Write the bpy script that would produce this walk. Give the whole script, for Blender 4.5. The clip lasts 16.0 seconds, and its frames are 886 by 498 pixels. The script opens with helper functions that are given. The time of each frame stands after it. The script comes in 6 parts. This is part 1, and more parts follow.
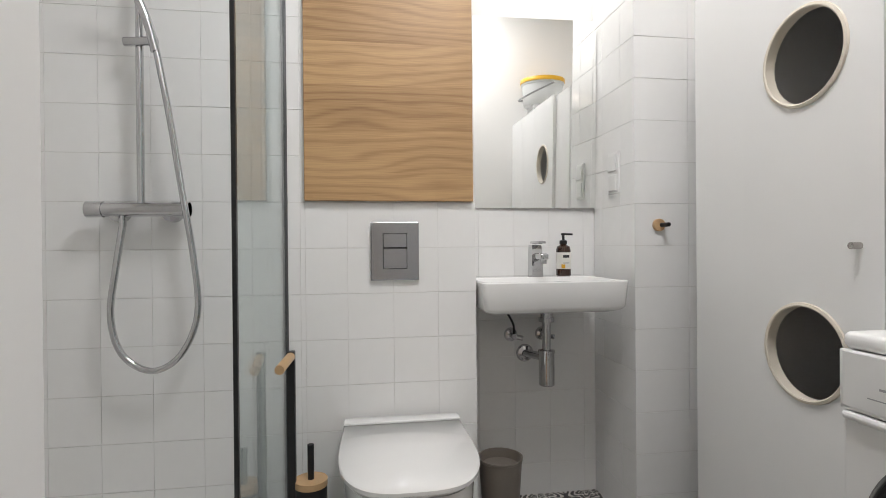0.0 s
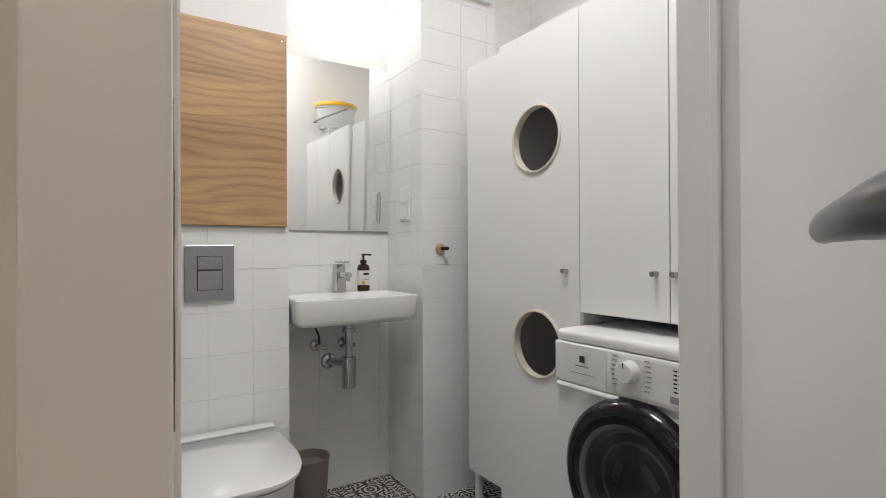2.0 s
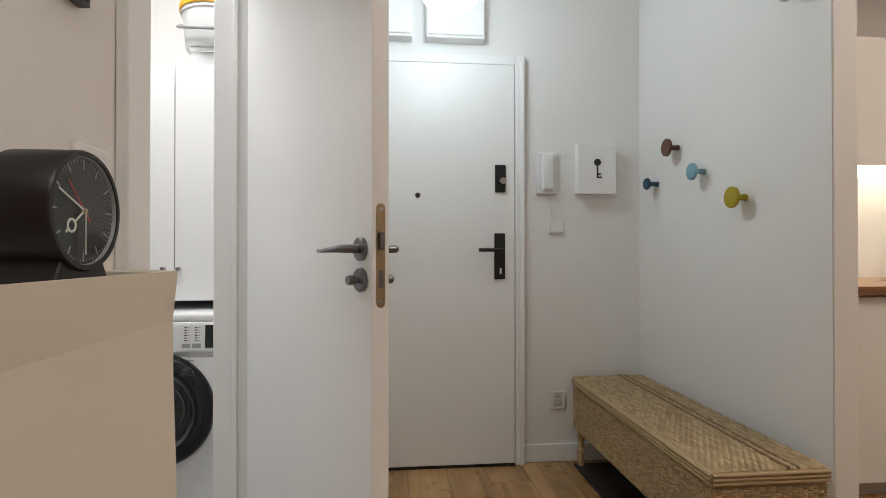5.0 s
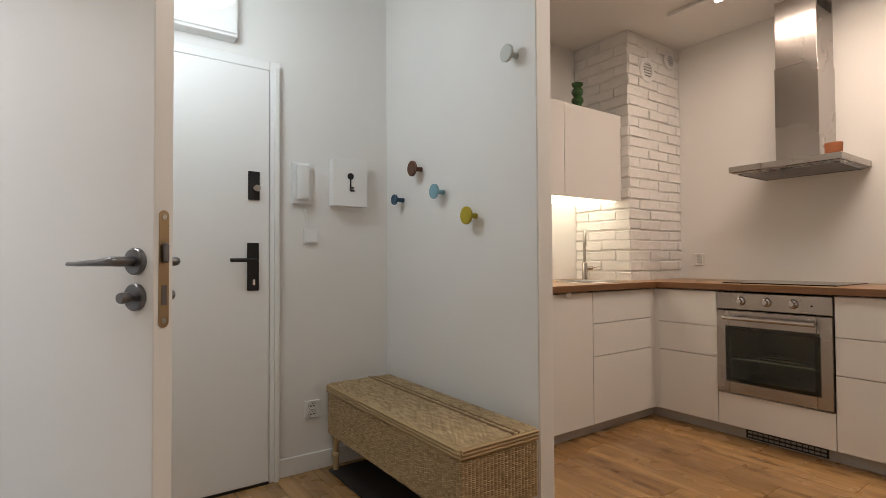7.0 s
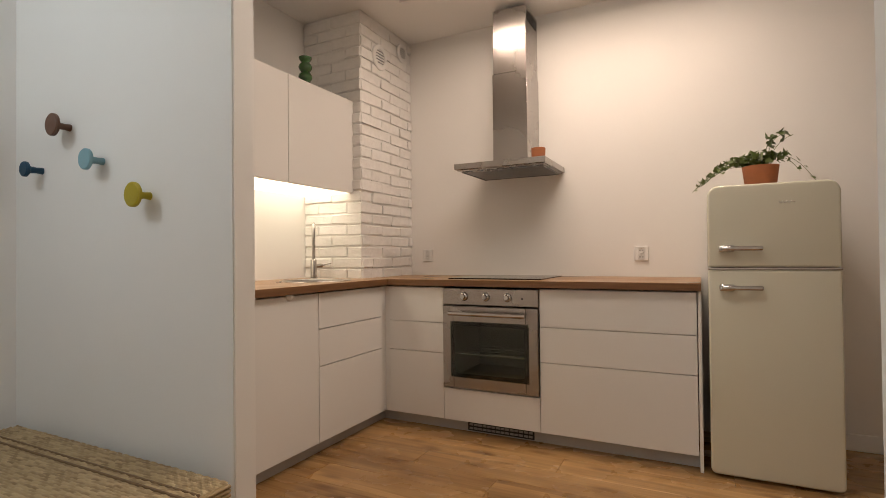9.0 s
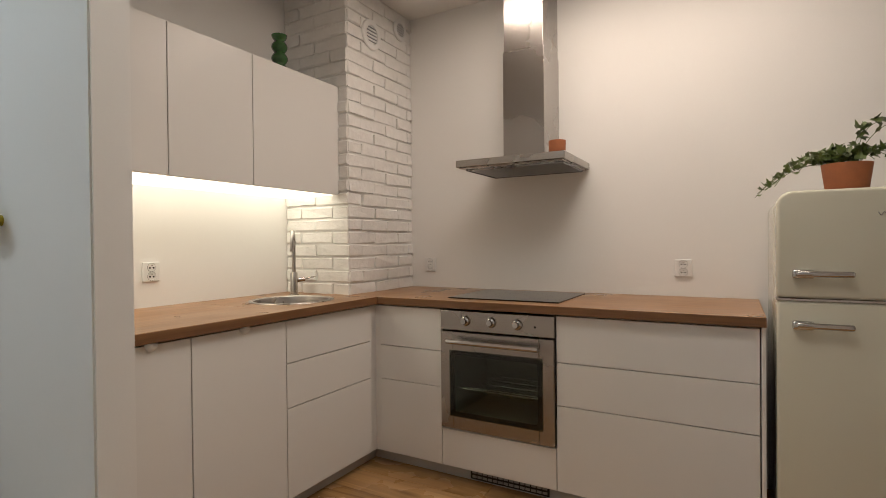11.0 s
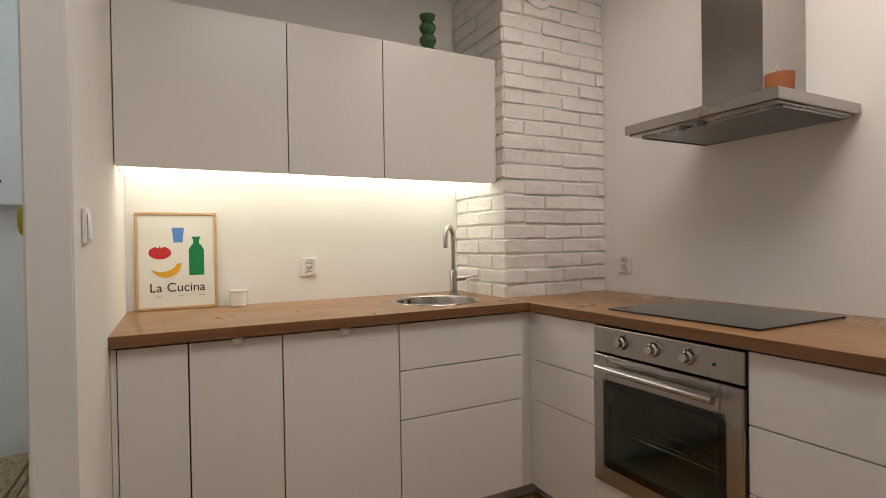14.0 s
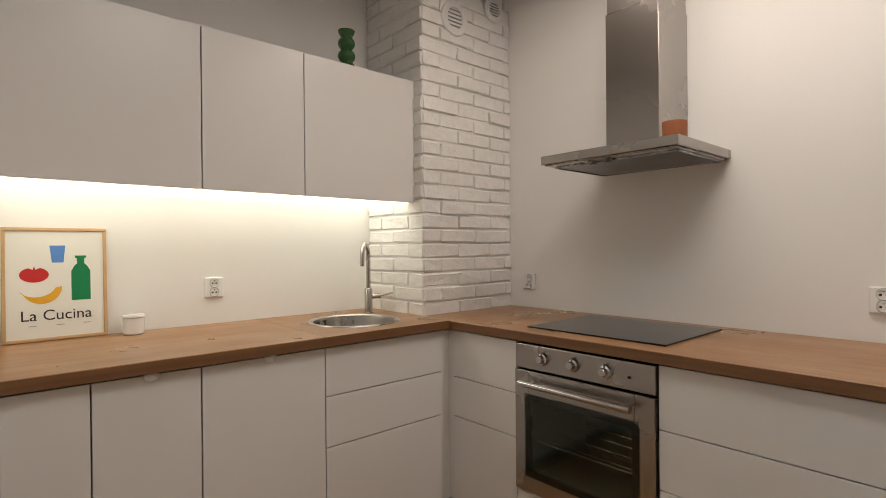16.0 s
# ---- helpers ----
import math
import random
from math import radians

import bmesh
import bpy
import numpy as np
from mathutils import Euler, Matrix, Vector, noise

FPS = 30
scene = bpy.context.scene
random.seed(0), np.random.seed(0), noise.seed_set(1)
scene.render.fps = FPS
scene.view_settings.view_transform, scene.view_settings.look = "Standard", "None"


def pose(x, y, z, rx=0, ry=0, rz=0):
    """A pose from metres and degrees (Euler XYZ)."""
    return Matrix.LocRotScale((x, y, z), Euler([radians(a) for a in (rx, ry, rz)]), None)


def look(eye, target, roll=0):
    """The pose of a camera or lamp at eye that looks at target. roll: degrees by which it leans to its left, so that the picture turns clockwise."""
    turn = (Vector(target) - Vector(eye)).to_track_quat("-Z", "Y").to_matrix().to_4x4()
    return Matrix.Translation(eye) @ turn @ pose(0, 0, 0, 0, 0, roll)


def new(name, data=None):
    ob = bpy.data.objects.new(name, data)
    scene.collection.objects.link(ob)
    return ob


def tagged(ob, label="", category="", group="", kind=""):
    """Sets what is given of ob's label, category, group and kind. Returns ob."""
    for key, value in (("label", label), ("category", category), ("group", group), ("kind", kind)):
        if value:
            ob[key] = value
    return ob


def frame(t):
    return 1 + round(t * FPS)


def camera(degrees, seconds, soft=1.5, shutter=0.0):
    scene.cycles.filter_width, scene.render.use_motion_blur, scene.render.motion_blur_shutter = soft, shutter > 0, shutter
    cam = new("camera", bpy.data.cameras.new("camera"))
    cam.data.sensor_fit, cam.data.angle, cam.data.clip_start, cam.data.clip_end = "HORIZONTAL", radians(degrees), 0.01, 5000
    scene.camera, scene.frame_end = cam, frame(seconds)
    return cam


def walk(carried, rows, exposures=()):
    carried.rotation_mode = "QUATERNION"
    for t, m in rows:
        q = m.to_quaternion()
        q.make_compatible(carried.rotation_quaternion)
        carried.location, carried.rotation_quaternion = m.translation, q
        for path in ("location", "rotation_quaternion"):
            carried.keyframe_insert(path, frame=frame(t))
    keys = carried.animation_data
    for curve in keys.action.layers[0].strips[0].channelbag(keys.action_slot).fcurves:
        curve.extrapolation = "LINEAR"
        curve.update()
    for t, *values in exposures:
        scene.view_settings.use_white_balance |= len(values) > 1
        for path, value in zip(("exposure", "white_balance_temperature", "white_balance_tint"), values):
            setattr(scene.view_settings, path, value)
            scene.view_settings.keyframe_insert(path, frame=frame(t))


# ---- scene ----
cam = camera(81.7, 16.0, 0.55)
PATH = [
    (0, (0.166, 0.258, 1.011), (0.459, 2.24, 1.002), -0.5),
    (0.5, (0.124, 0.212, 1.019), (0.73, 2.118, 1.014), -0.3),
    (1, (0.083, 0.161, 1.033), (0.897, 1.988, 1.03), -0.4),
    (1.5, (0.042, 0.102, 1.045), (0.991, 1.862, 1.051), -0.4),
    (2, (-0.018, 0.042, 1.067), (1.063, 1.724, 1.077), -0.3),
    (2.5, (-0.140, -0.014, 1.095), (1.116, 1.542, 1.111), -0.1),
    (3, (-0.320, -0.047, 1.142), (1.2325, 1.213, 1.148), 0.25),
    (3.5, (-0.544, -0.078, 1.16), (1.252, 0.803, 1.177), 0.1),
    (4, (-0.713, -0.073, 1.143), (1.227, 0.412, 1.157), 0.2),
    (4.5, (-0.842, -0.029, 1.115), (1.155, 0.085, 1.13), 0.2),
    (5, (-0.907, -0.028, 1.071), (1.084, -0.218, 1.083), 0.0),
    (7.3, (-0.906, 0.126, 1.08), (0.629, -1.156, 1.11), -0.2),
    (7.5, (-0.871, 0.125, 1.1), (0.591, -1.24, 1.119), -0.1),
    (8, (-0.822, 0.009, 1.07), (0.427, -1.553, 1.105), -0.3),
    (8.5, (-0.756, -0.129, 1.076), (0.274, -1.843, 1.104), -0.6),
    (9, (-0.714, -0.274, 1.071), (0.185, -2.06, 1.097), -0.6),
    (9.2, (-0.699, -0.336, 1.052), (0.191, -2.127, 1.082), -0.5),
    (11.3, (-0.586, -0.895, 1.22), (0.457, -2.602, 1.185), -0.5),
    (11.5, (-0.575, -0.962, 1.22), (0.522, -2.633, 1.184), -0.6),
    (12, (-0.586, -1.127, 1.21), (0.693, -2.664, 1.179), -0.8),
    (12.5, (-0.645, -1.301, 1.191), (0.835, -2.646, 1.163), -0.9),
    (13, (-0.715, -1.454, 1.189), (0.928, -2.593, 1.163), -0.9),
    (13.5, (-0.763, -1.564, 1.185), (0.981, -2.544, 1.165), -0.9),
    (14, (-0.797, -1.634, 1.199), (0.976, -2.559, 1.177), -0.9),
    (14.5, (-0.807, -1.685, 1.206), (0.967, -2.608, 1.183), -0.9),
    (15, (-0.799, -1.682, 1.223), (0.966, -2.622, 1.205), -0.7),
    (15.5, (-0.766, -1.602, 1.248), (0.941, -2.645, 1.233), -0.6),
    (16, (-0.69, -1.447, 1.268), (0.807, -2.772, 1.261), -0.5),
]
walk(cam, [(t, look(eye, target, roll)) for t, eye, target, roll in PATH],
     [(0, 0.06, 6450, 10), (1.5, -0.11, 6450, 10), (3.0, -0.17, 6450, 10), (5.0, 0.15, 6350, 9), (7.5, 0.12, 6600, 11), (9.0, 0.12, 6700, 11), (11.5, -0.10, 6050, 6), (16, -0.10, 5900, 5)])


# ---- world and light ----
world = bpy.data.worlds.new("world")
scene.world = world
world.use_nodes = True
bg = world.node_tree.nodes["Background"]
sky = world.node_tree.nodes.new("ShaderNodeTexSky")
sky.sky_type = "NISHITA"
sky.sun_disc = False
world.node_tree.links.new(sky.outputs[0], bg.inputs[0])
bg.inputs[1].default_value = 0.05


def lamp(name, kind, energy, colour, m, size=0.1, size_y=None):
    data = bpy.data.lights.new(name, kind)
    data.energy, data.color = energy, colour
    if kind == "AREA":
        data.shape, data.size, data.size_y = "RECTANGLE", size, size_y or size
    else:
        data.shadow_soft_size = size
    ob = new(name, data)
    ob.matrix_world = m
    return ob


WARM, NEUTRAL, COOL = (1.0, 0.77, 0.61), (1.0, 0.97, 0.93), (0.80, 0.93, 1.0)
lamp("track_light_glow", "AREA", 15.5, WARM, pose(-0.13, -3.10, 2.672), 1.6, 0.05)
lamp("hall_globe_glow", "POINT", 9.3, COOL, pose(1.115, -0.250, 2.143), 0.12)
lamp("bathroom_globe_glow", "POINT", 2.0, NEUTRAL, pose(0.855, 2.145, 2.15), 0.11)
# unseen bathroom ceiling lamp, assumed; placed to even out the tiled walls
lamp("bathroom_assumed_glow", "AREA", 18.5, (0.99, 0.98, 1.0), pose(0.56, 0.90, 2.69), 0.45, 0.45)
# added fill lights over living area and passage, no such lamps known
lamp("living_fill_glow", "AREA", 9.8, (1.0, 0.87, 0.79), pose(-0.30, -2.10, 2.69), 0.6, 0.6)
lamp("passage_fill_glow", "AREA", 6.8, (1.0, 0.92, 0.86), pose(-1.55, -0.10, 2.69), 0.45, 0.45)


# ---- materials ----
def material(name, colour, rough=0.5, metal=0.0, vary=0.06, scale=4.0, bump=0.0, fine=120.0, spec=0.5, coat=0.0, rough_vary=0.08):
    """A surface with broad stains and fine grain."""
    m = bpy.data.materials.new(name)
    m.use_nodes = True
    nt = m.node_tree
    b = nt.nodes["Principled BSDF"]
    b.inputs["Metallic"].default_value = metal
    b.inputs["Specular IOR Level"].default_value = spec
    b.inputs["Coat Weight"].default_value = coat
    co = nt.nodes.new("ShaderNodeTexCoord")
    big = nt.nodes.new("ShaderNodeTexNoise")
    big.inputs["Scale"].default_value = scale
    big.inputs["Detail"].default_value = 5
    small = nt.nodes.new("ShaderNodeTexNoise")
    small.inputs["Scale"].default_value = fine
    small.inputs["Detail"].default_value = 3
    for n in (big, small):
        nt.links.new(co.outputs["Object"], n.inputs["Vector"])
    mixf = nt.nodes.new("ShaderNodeMath")
    mixf.operation = "MULTIPLY_ADD"
    nt.links.new(small.outputs[0], mixf.inputs[0])
    mixf.inputs[1].default_value = 0.35
    nt.links.new(big.outputs[0], mixf.inputs[2])
    ramp = nt.nodes.new("ShaderNodeMapRange")
    ramp.inputs[1].default_value, ramp.inputs[2].default_value = 0.4, 0.95
    ramp.inputs[3].default_value, ramp.inputs[4].default_value = 1 - vary, 1 + vary
    nt.links.new(mixf.outputs[0], ramp.inputs[0])
    mul = nt.nodes.new("ShaderNodeVectorMath")
    mul.operation = "SCALE"
    mul.inputs[0].default_value = colour
    nt.links.new(ramp.outputs[0], mul.inputs["Scale"])
    nt.links.new(mul.outputs[0], b.inputs["Base Color"])
    rr = nt.nodes.new("ShaderNodeMapRange")
    rr.inputs[1].default_value, rr.inputs[2].default_value = 0.3, 0.7
    rr.inputs[3].default_value, rr.inputs[4].default_value = max(rough - rough_vary, 0.02), min(rough + rough_vary, 1)
    nt.links.new(big.outputs[0], rr.inputs[0])
    nt.links.new(rr.outputs[0], b.inputs["Roughness"])
    if bump:
        bn = nt.nodes.new("ShaderNodeBump")
        bn.inputs["Strength"].default_value = bump
        bn.inputs["Distance"].default_value = 0.002
        nt.links.new(small.outputs[0], bn.inputs["Height"])
        nt.links.new(bn.outputs[0], b.inputs["Normal"])
    return m


def glow(name, colour, strength):
    m = bpy.data.materials.new(name)
    m.use_nodes = True
    b = m.node_tree.nodes["Principled BSDF"]
    b.inputs["Base Color"].default_value = (0.9, 0.9, 0.88, 1)
    b.inputs["Emission Color"].default_value = (*colour, 1)
    b.inputs["Emission Strength"].default_value = strength
    return m


M_WALL = material("painted_plaster", (0.80, 0.79, 0.77), 0.7, 0, 0.025, 1.5, 0.045, 260, 0.3)
M_CEIL = material("ceiling_paint", (0.82, 0.81, 0.79), 0.85, 0, 0.02, 1.2, 0.1, 200, 0.2)
M_FRONT = material("satin_white_front", (0.76, 0.75, 0.73), 0.32, 0, 0.012, 2, 0.02, 300, 0.4, rough_vary=0.03)
M_WHITE = material("white_lacquer", (0.83, 0.83, 0.82), 0.32, 0, 0.012, 2, 0.02, 300, rough_vary=0.03)
M_GLOSS = material("white_ceramic", (0.82, 0.82, 0.81), 0.08, 0, 0.01, 3, 0, 100, coat=0.5, rough_vary=0.02)
M_PLASTIC = material("white_plastic", (0.78, 0.78, 0.77), 0.35, 0, 0.015, 6, 0.02, 200, rough_vary=0.05)
M_GROUT = material("light_grout", (0.74, 0.73, 0.71), 0.9, 0, 0.06, 20, 0.3, 200, 0.2)
M_STEEL = material("brushed_steel", (0.44, 0.42, 0.40), 0.27, 1.0, 0.04, 3, 0.06, 500, rough_vary=0.04)
M_DKSTEEL = material("dark_satin_steel", (0.20, 0.20, 0.21), 0.33, 1.0, 0.05, 8, 0.03, 400, rough_vary=0.04)
M_CHROME = material("chrome", (0.56, 0.56, 0.57), 0.09, 1.0, 0.02, 8, 0, 100, rough_vary=0.03)
M_MIRROR = material("mirror_silver", (0.90, 0.91, 0.90), 0.02, 1.0, 0.004, 2, 0, 100, rough_vary=0.004)
M_BLACK = material("black_plastic", (0.010, 0.010, 0.011), 0.38, 0, 0.05, 8, 0.008)
# near-black that stands for the unlit depth of the drum
M_DARK = material("drum_depth_shade", (0.03, 0.03, 0.028), 0.5, 0, 0.04, 3, 0)
# oven enamel, its grey raised to stand for the window's reflection
M_ENAMEL = material("oven_enamel_with_reflection", (0.24, 0.26, 0.24), 0.35, 0, 0.05, 4, 0)
M_HOB = material("black_hob_glass", (0.010, 0.010, 0.011), 0.12, 0, 0.1, 3, 0.0, 100, 0.38, rough_vary=0.03)
M_CREAM = material("cream_enamel", (0.62, 0.60, 0.49), 0.16, 0, 0.012, 3, 0.0, 100, coat=0.4, rough_vary=0.03)
M_SATIN = material("satin_chrome", (0.40, 0.41, 0.43), 0.24, 1.0, 0.03, 5, 0.02, 400, rough_vary=0.03)
M_BRASS = material("brass_plate", (0.43, 0.32, 0.20), 0.36, 1.0, 0.08, 12, 0.03, 300, rough_vary=0.06)
# white of the fronts, greyed for the shadow under the cabinets
M_PLINTH = material("shaded_white_plinth", (0.50, 0.49, 0.48), 0.45, 0, 0.04, 8)
M_GREY = material("grey_plinth", (0.26, 0.26, 0.26), 0.5, 0, 0.05, 8)
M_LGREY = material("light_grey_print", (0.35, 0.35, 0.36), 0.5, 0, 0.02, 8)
M_TERRA = material("terracotta", (0.36, 0.125, 0.05), 0.75, 0, 0.12, 30, 0.3, 150)
M_GREENGLASS = material("green_glazed_vase", (0.03, 0.10, 0.025), 0.12, 0, 0.15, 20, 0, 100, coat=0.5)
M_LEAF = material("ivy_leaf", (0.085, 0.12, 0.028), 0.4, 0, 0.45, 35, 0.2, 200)
M_SOIL = material("soil", (0.03, 0.02, 0.014), 0.95, 0, 0.3, 40, 0.8, 80)
M_PINE = material("pale_wood", (0.55, 0.36, 0.19), 0.45, 0, 0.10, 14, 0.1, 90)
M_EDGEBAND = material("beech_edge", (0.58, 0.42, 0.27), 0.45, 0, 0.05, 14, 0.05, 90)
M_PAPER = material("poster_paper", (0.78, 0.77, 0.72), 0.6, 0, 0.01, 6, 0.02, 300, 0.3)
M_INK = material("ink_black", (0.02, 0.02, 0.022), 0.6, 0, 0.05, 20)
M_RED = material("ink_red", (0.50, 0.02, 0.02), 0.5, 0, 0.05, 10)
M_YELLOW = material("ink_yellow", (0.70, 0.38, 0.02), 0.5, 0, 0.05, 10)
M_GREEN = material("ink_green", (0.01, 0.20, 0.07), 0.5, 0, 0.05, 10)
M_BLUE = material("ink_blue", (0.10, 0.24, 0.62), 0.5, 0, 0.05, 10)
M_BROWN = material("brown_hook_paint", (0.11, 0.045, 0.022), 0.45, 0, 0.08, 20)
M_NAVY = material("petrol_hook_paint", (0.008, 0.055, 0.11), 0.45, 0, 0.08, 20)
M_SKY = material("light_blue_hook_paint", (0.20, 0.38, 0.45), 0.45, 0, 0.06, 20)
M_MUSTARD = material("mustard_hook_paint", (0.40, 0.32, 0.01), 0.45, 0, 0.06, 20)
M_SAGE = material("pale_grey_hook_paint", (0.50, 0.52, 0.48), 0.45, 0, 0.06, 20)
M_BIN = material("taupe_plastic", (0.20, 0.175, 0.15), 0.4, 0, 0.04, 8)
M_MAT = material("dark_brown_doormat", (0.016, 0.011, 0.009), 0.95, 0, 0.4, 60, 0.9, 300)
M_TRAY = material("cream_lacquered_box", (0.72, 0.66, 0.56), 0.45, 0, 0.02, 3, 0.04, 300)
M_BUCKETLID = material("yellow_plastic", (0.75, 0.42, 0.02), 0.35, 0, 0.05, 8)
M_BUCKET = material("milky_plastic", (0.62, 0.63, 0.62), 0.35, 0, 0.04, 6)
M_AMBER = material("amber_bottle", (0.035, 0.012, 0.006), 0.1, 0, 0.1, 10, coat=0.5)
M_RED_DIAL = material("orange_red_enamel", (0.55, 0.06, 0.02), 0.35, 0, 0.05, 10)
M_GLOBE = glow("opal_globe", (1.0, 0.97, 0.92), 1.9)
M_LED = glow("led_diffuser", (1.0, 0.87, 0.66), 2.8)
M_TUBE = glow("lamp_strip", (1.0, 0.90, 0.78), 16.0)


def wood(name, dark, light, axis, grain=14.0, rough=0.4, figure=0.22, knots=False):
    """Long-grained wood along one axis, varied from piece to piece."""
    m = material(name, light, rough, 0, 0.05, 3, 0.06, 150)
    nt = m.node_tree
    b = nt.nodes["Principled BSDF"]
    co = nt.nodes.new("ShaderNodeTexCoord")
    info = nt.nodes.new("ShaderNodeObjectInfo")
    shift = nt.nodes.new("ShaderNodeVectorMath")
    shift.operation = "MULTIPLY_ADD"
    comb = nt.nodes.new("ShaderNodeCombineXYZ")
    for k in range(3):
        nt.links.new(info.outputs["Random"], comb.inputs[k])
    shift.inputs[1].default_value = (7.3, 3.1, 5.7)
    nt.links.new(comb.outputs[0], shift.inputs[0])
    nt.links.new(co.outputs["Object"], shift.inputs[2])
    mp = nt.nodes.new("ShaderNodeMapping")
    sc = [grain, grain, grain]
    sc[axis] = grain * 0.05
    mp.inputs["Scale"].default_value = sc
    nt.links.new(shift.outputs[0], mp.inputs["Vector"])
    n1 = nt.nodes.new("ShaderNodeTexNoise")
    n1.inputs["Scale"].default_value = 1.0
    n1.inputs["Detail"].default_value = 4
    n1.inputs["Distortion"].default_value = 0.5
    nt.links.new(mp.outputs[0], n1.inputs["Vector"])
    n2 = nt.nodes.new("ShaderNodeTexNoise")
    n2.inputs["Scale"].default_value = 9.0
    n2.inputs["Detail"].default_value = 3
    nt.links.new(mp.outputs[0], n2.inputs["Vector"])
    rings = nt.nodes.new("ShaderNodeMath")
    rings.operation = "MULTIPLY"
    rings.inputs[1].default_value = 36.0
    nt.links.new(n1.outputs[0], rings.inputs[0])
    sine = nt.nodes.new("ShaderNodeMath")
    sine.operation = "SINE"
    nt.links.new(rings.outputs[0], sine.inputs[0])
    add = nt.nodes.new("ShaderNodeMath")
    add.operation = "MULTIPLY_ADD"
    nt.links.new(sine.outputs[0], add.inputs[0])
    add.inputs[1].default_value = figure
    nt.links.new(n1.outputs[0], add.inputs[2])
    add2 = nt.nodes.new("ShaderNodeMath")
    add2.operation = "MULTIPLY_ADD"
    nt.links.new(n2.outputs[0], add2.inputs[0])
    add2.inputs[1].default_value = 0.55
    nt.links.new(add.outputs[0], add2.inputs[2])
    last = add2
    tone = nt.nodes.new("ShaderNodeMath")
    tone.operation = "MULTIPLY_ADD"
    nt.links.new(info.outputs["Random"], tone.inputs[0])
    tone.inputs[1].default_value = 0.35
    nt.links.new(last.outputs[0], tone.inputs[2])
    mix = nt.nodes.new("ShaderNodeMix")
    mix.data_type = "RGBA"
    mr = nt.nodes.new("ShaderNodeMapRange")
    mr.inputs[1].default_value, mr.inputs[2].default_value = 0.35, 1.35
    nt.links.new(tone.outputs[0], mr.inputs[0])
    nt.links.new(mr.outputs[0], mix.inputs[0])
    mix.inputs[6].default_value, mix.inputs[7].default_value = (*dark, 1), (*light, 1)
    out = mix.outputs[2]
    if knots:
        km = nt.nodes.new("ShaderNodeMapping")
        ks = [11.0, 11.0, 11.0]
        ks[axis] = 3.2
        km.inputs["Scale"].default_value = ks
        nt.links.new(shift.outputs[0], km.inputs["Vector"])
        warp = nt.nodes.new("ShaderNodeVectorMath")
        warp.operation = "MULTIPLY_ADD"
        nt.links.new(n1.outputs["Color"], warp.inputs[0])
        warp.inputs[1].default_value = (0.5, 0.5, 0.5)
        nt.links.new(km.outputs[0], warp.inputs[2])
        vo = nt.nodes.new("ShaderNodeTexVoronoi")
        vo.inputs["Scale"].default_value = 1.0
        nt.links.new(warp.outputs[0], vo.inputs["Vector"])
        spot = nt.nodes.new("ShaderNodeMapRange")
        spot.inputs[1].default_value, spot.inputs[2].default_value = 0.06, 0.34
        spot.inputs[3].default_value, spot.inputs[4].default_value = 0.75, 0.0
        nt.links.new(vo.outputs["Distance"], spot.inputs[0])
        some = nt.nodes.new("ShaderNodeMath")
        some.operation = "GREATER_THAN"
        some.inputs[1].default_value = 0.5
        nt.links.new(vo.outputs["Color"], some.inputs[0])
        both = nt.nodes.new("ShaderNodeMath")
        both.operation = "MULTIPLY"
        nt.links.new(spot.outputs[0], both.inputs[0])
        nt.links.new(some.outputs[0], both.inputs[1])
        kmix = nt.nodes.new("ShaderNodeMix")
        kmix.data_type = "RGBA"
        nt.links.new(both.outputs[0], kmix.inputs[0])
        nt.links.new(out, kmix.inputs[6])
        kmix.inputs[7].default_value = (dark[0] * 0.8, dark[1] * 0.75, dark[2] * 0.7, 1)
        out = kmix.outputs[2]
    nt.links.new(out, b.inputs["Base Color"])
    return m


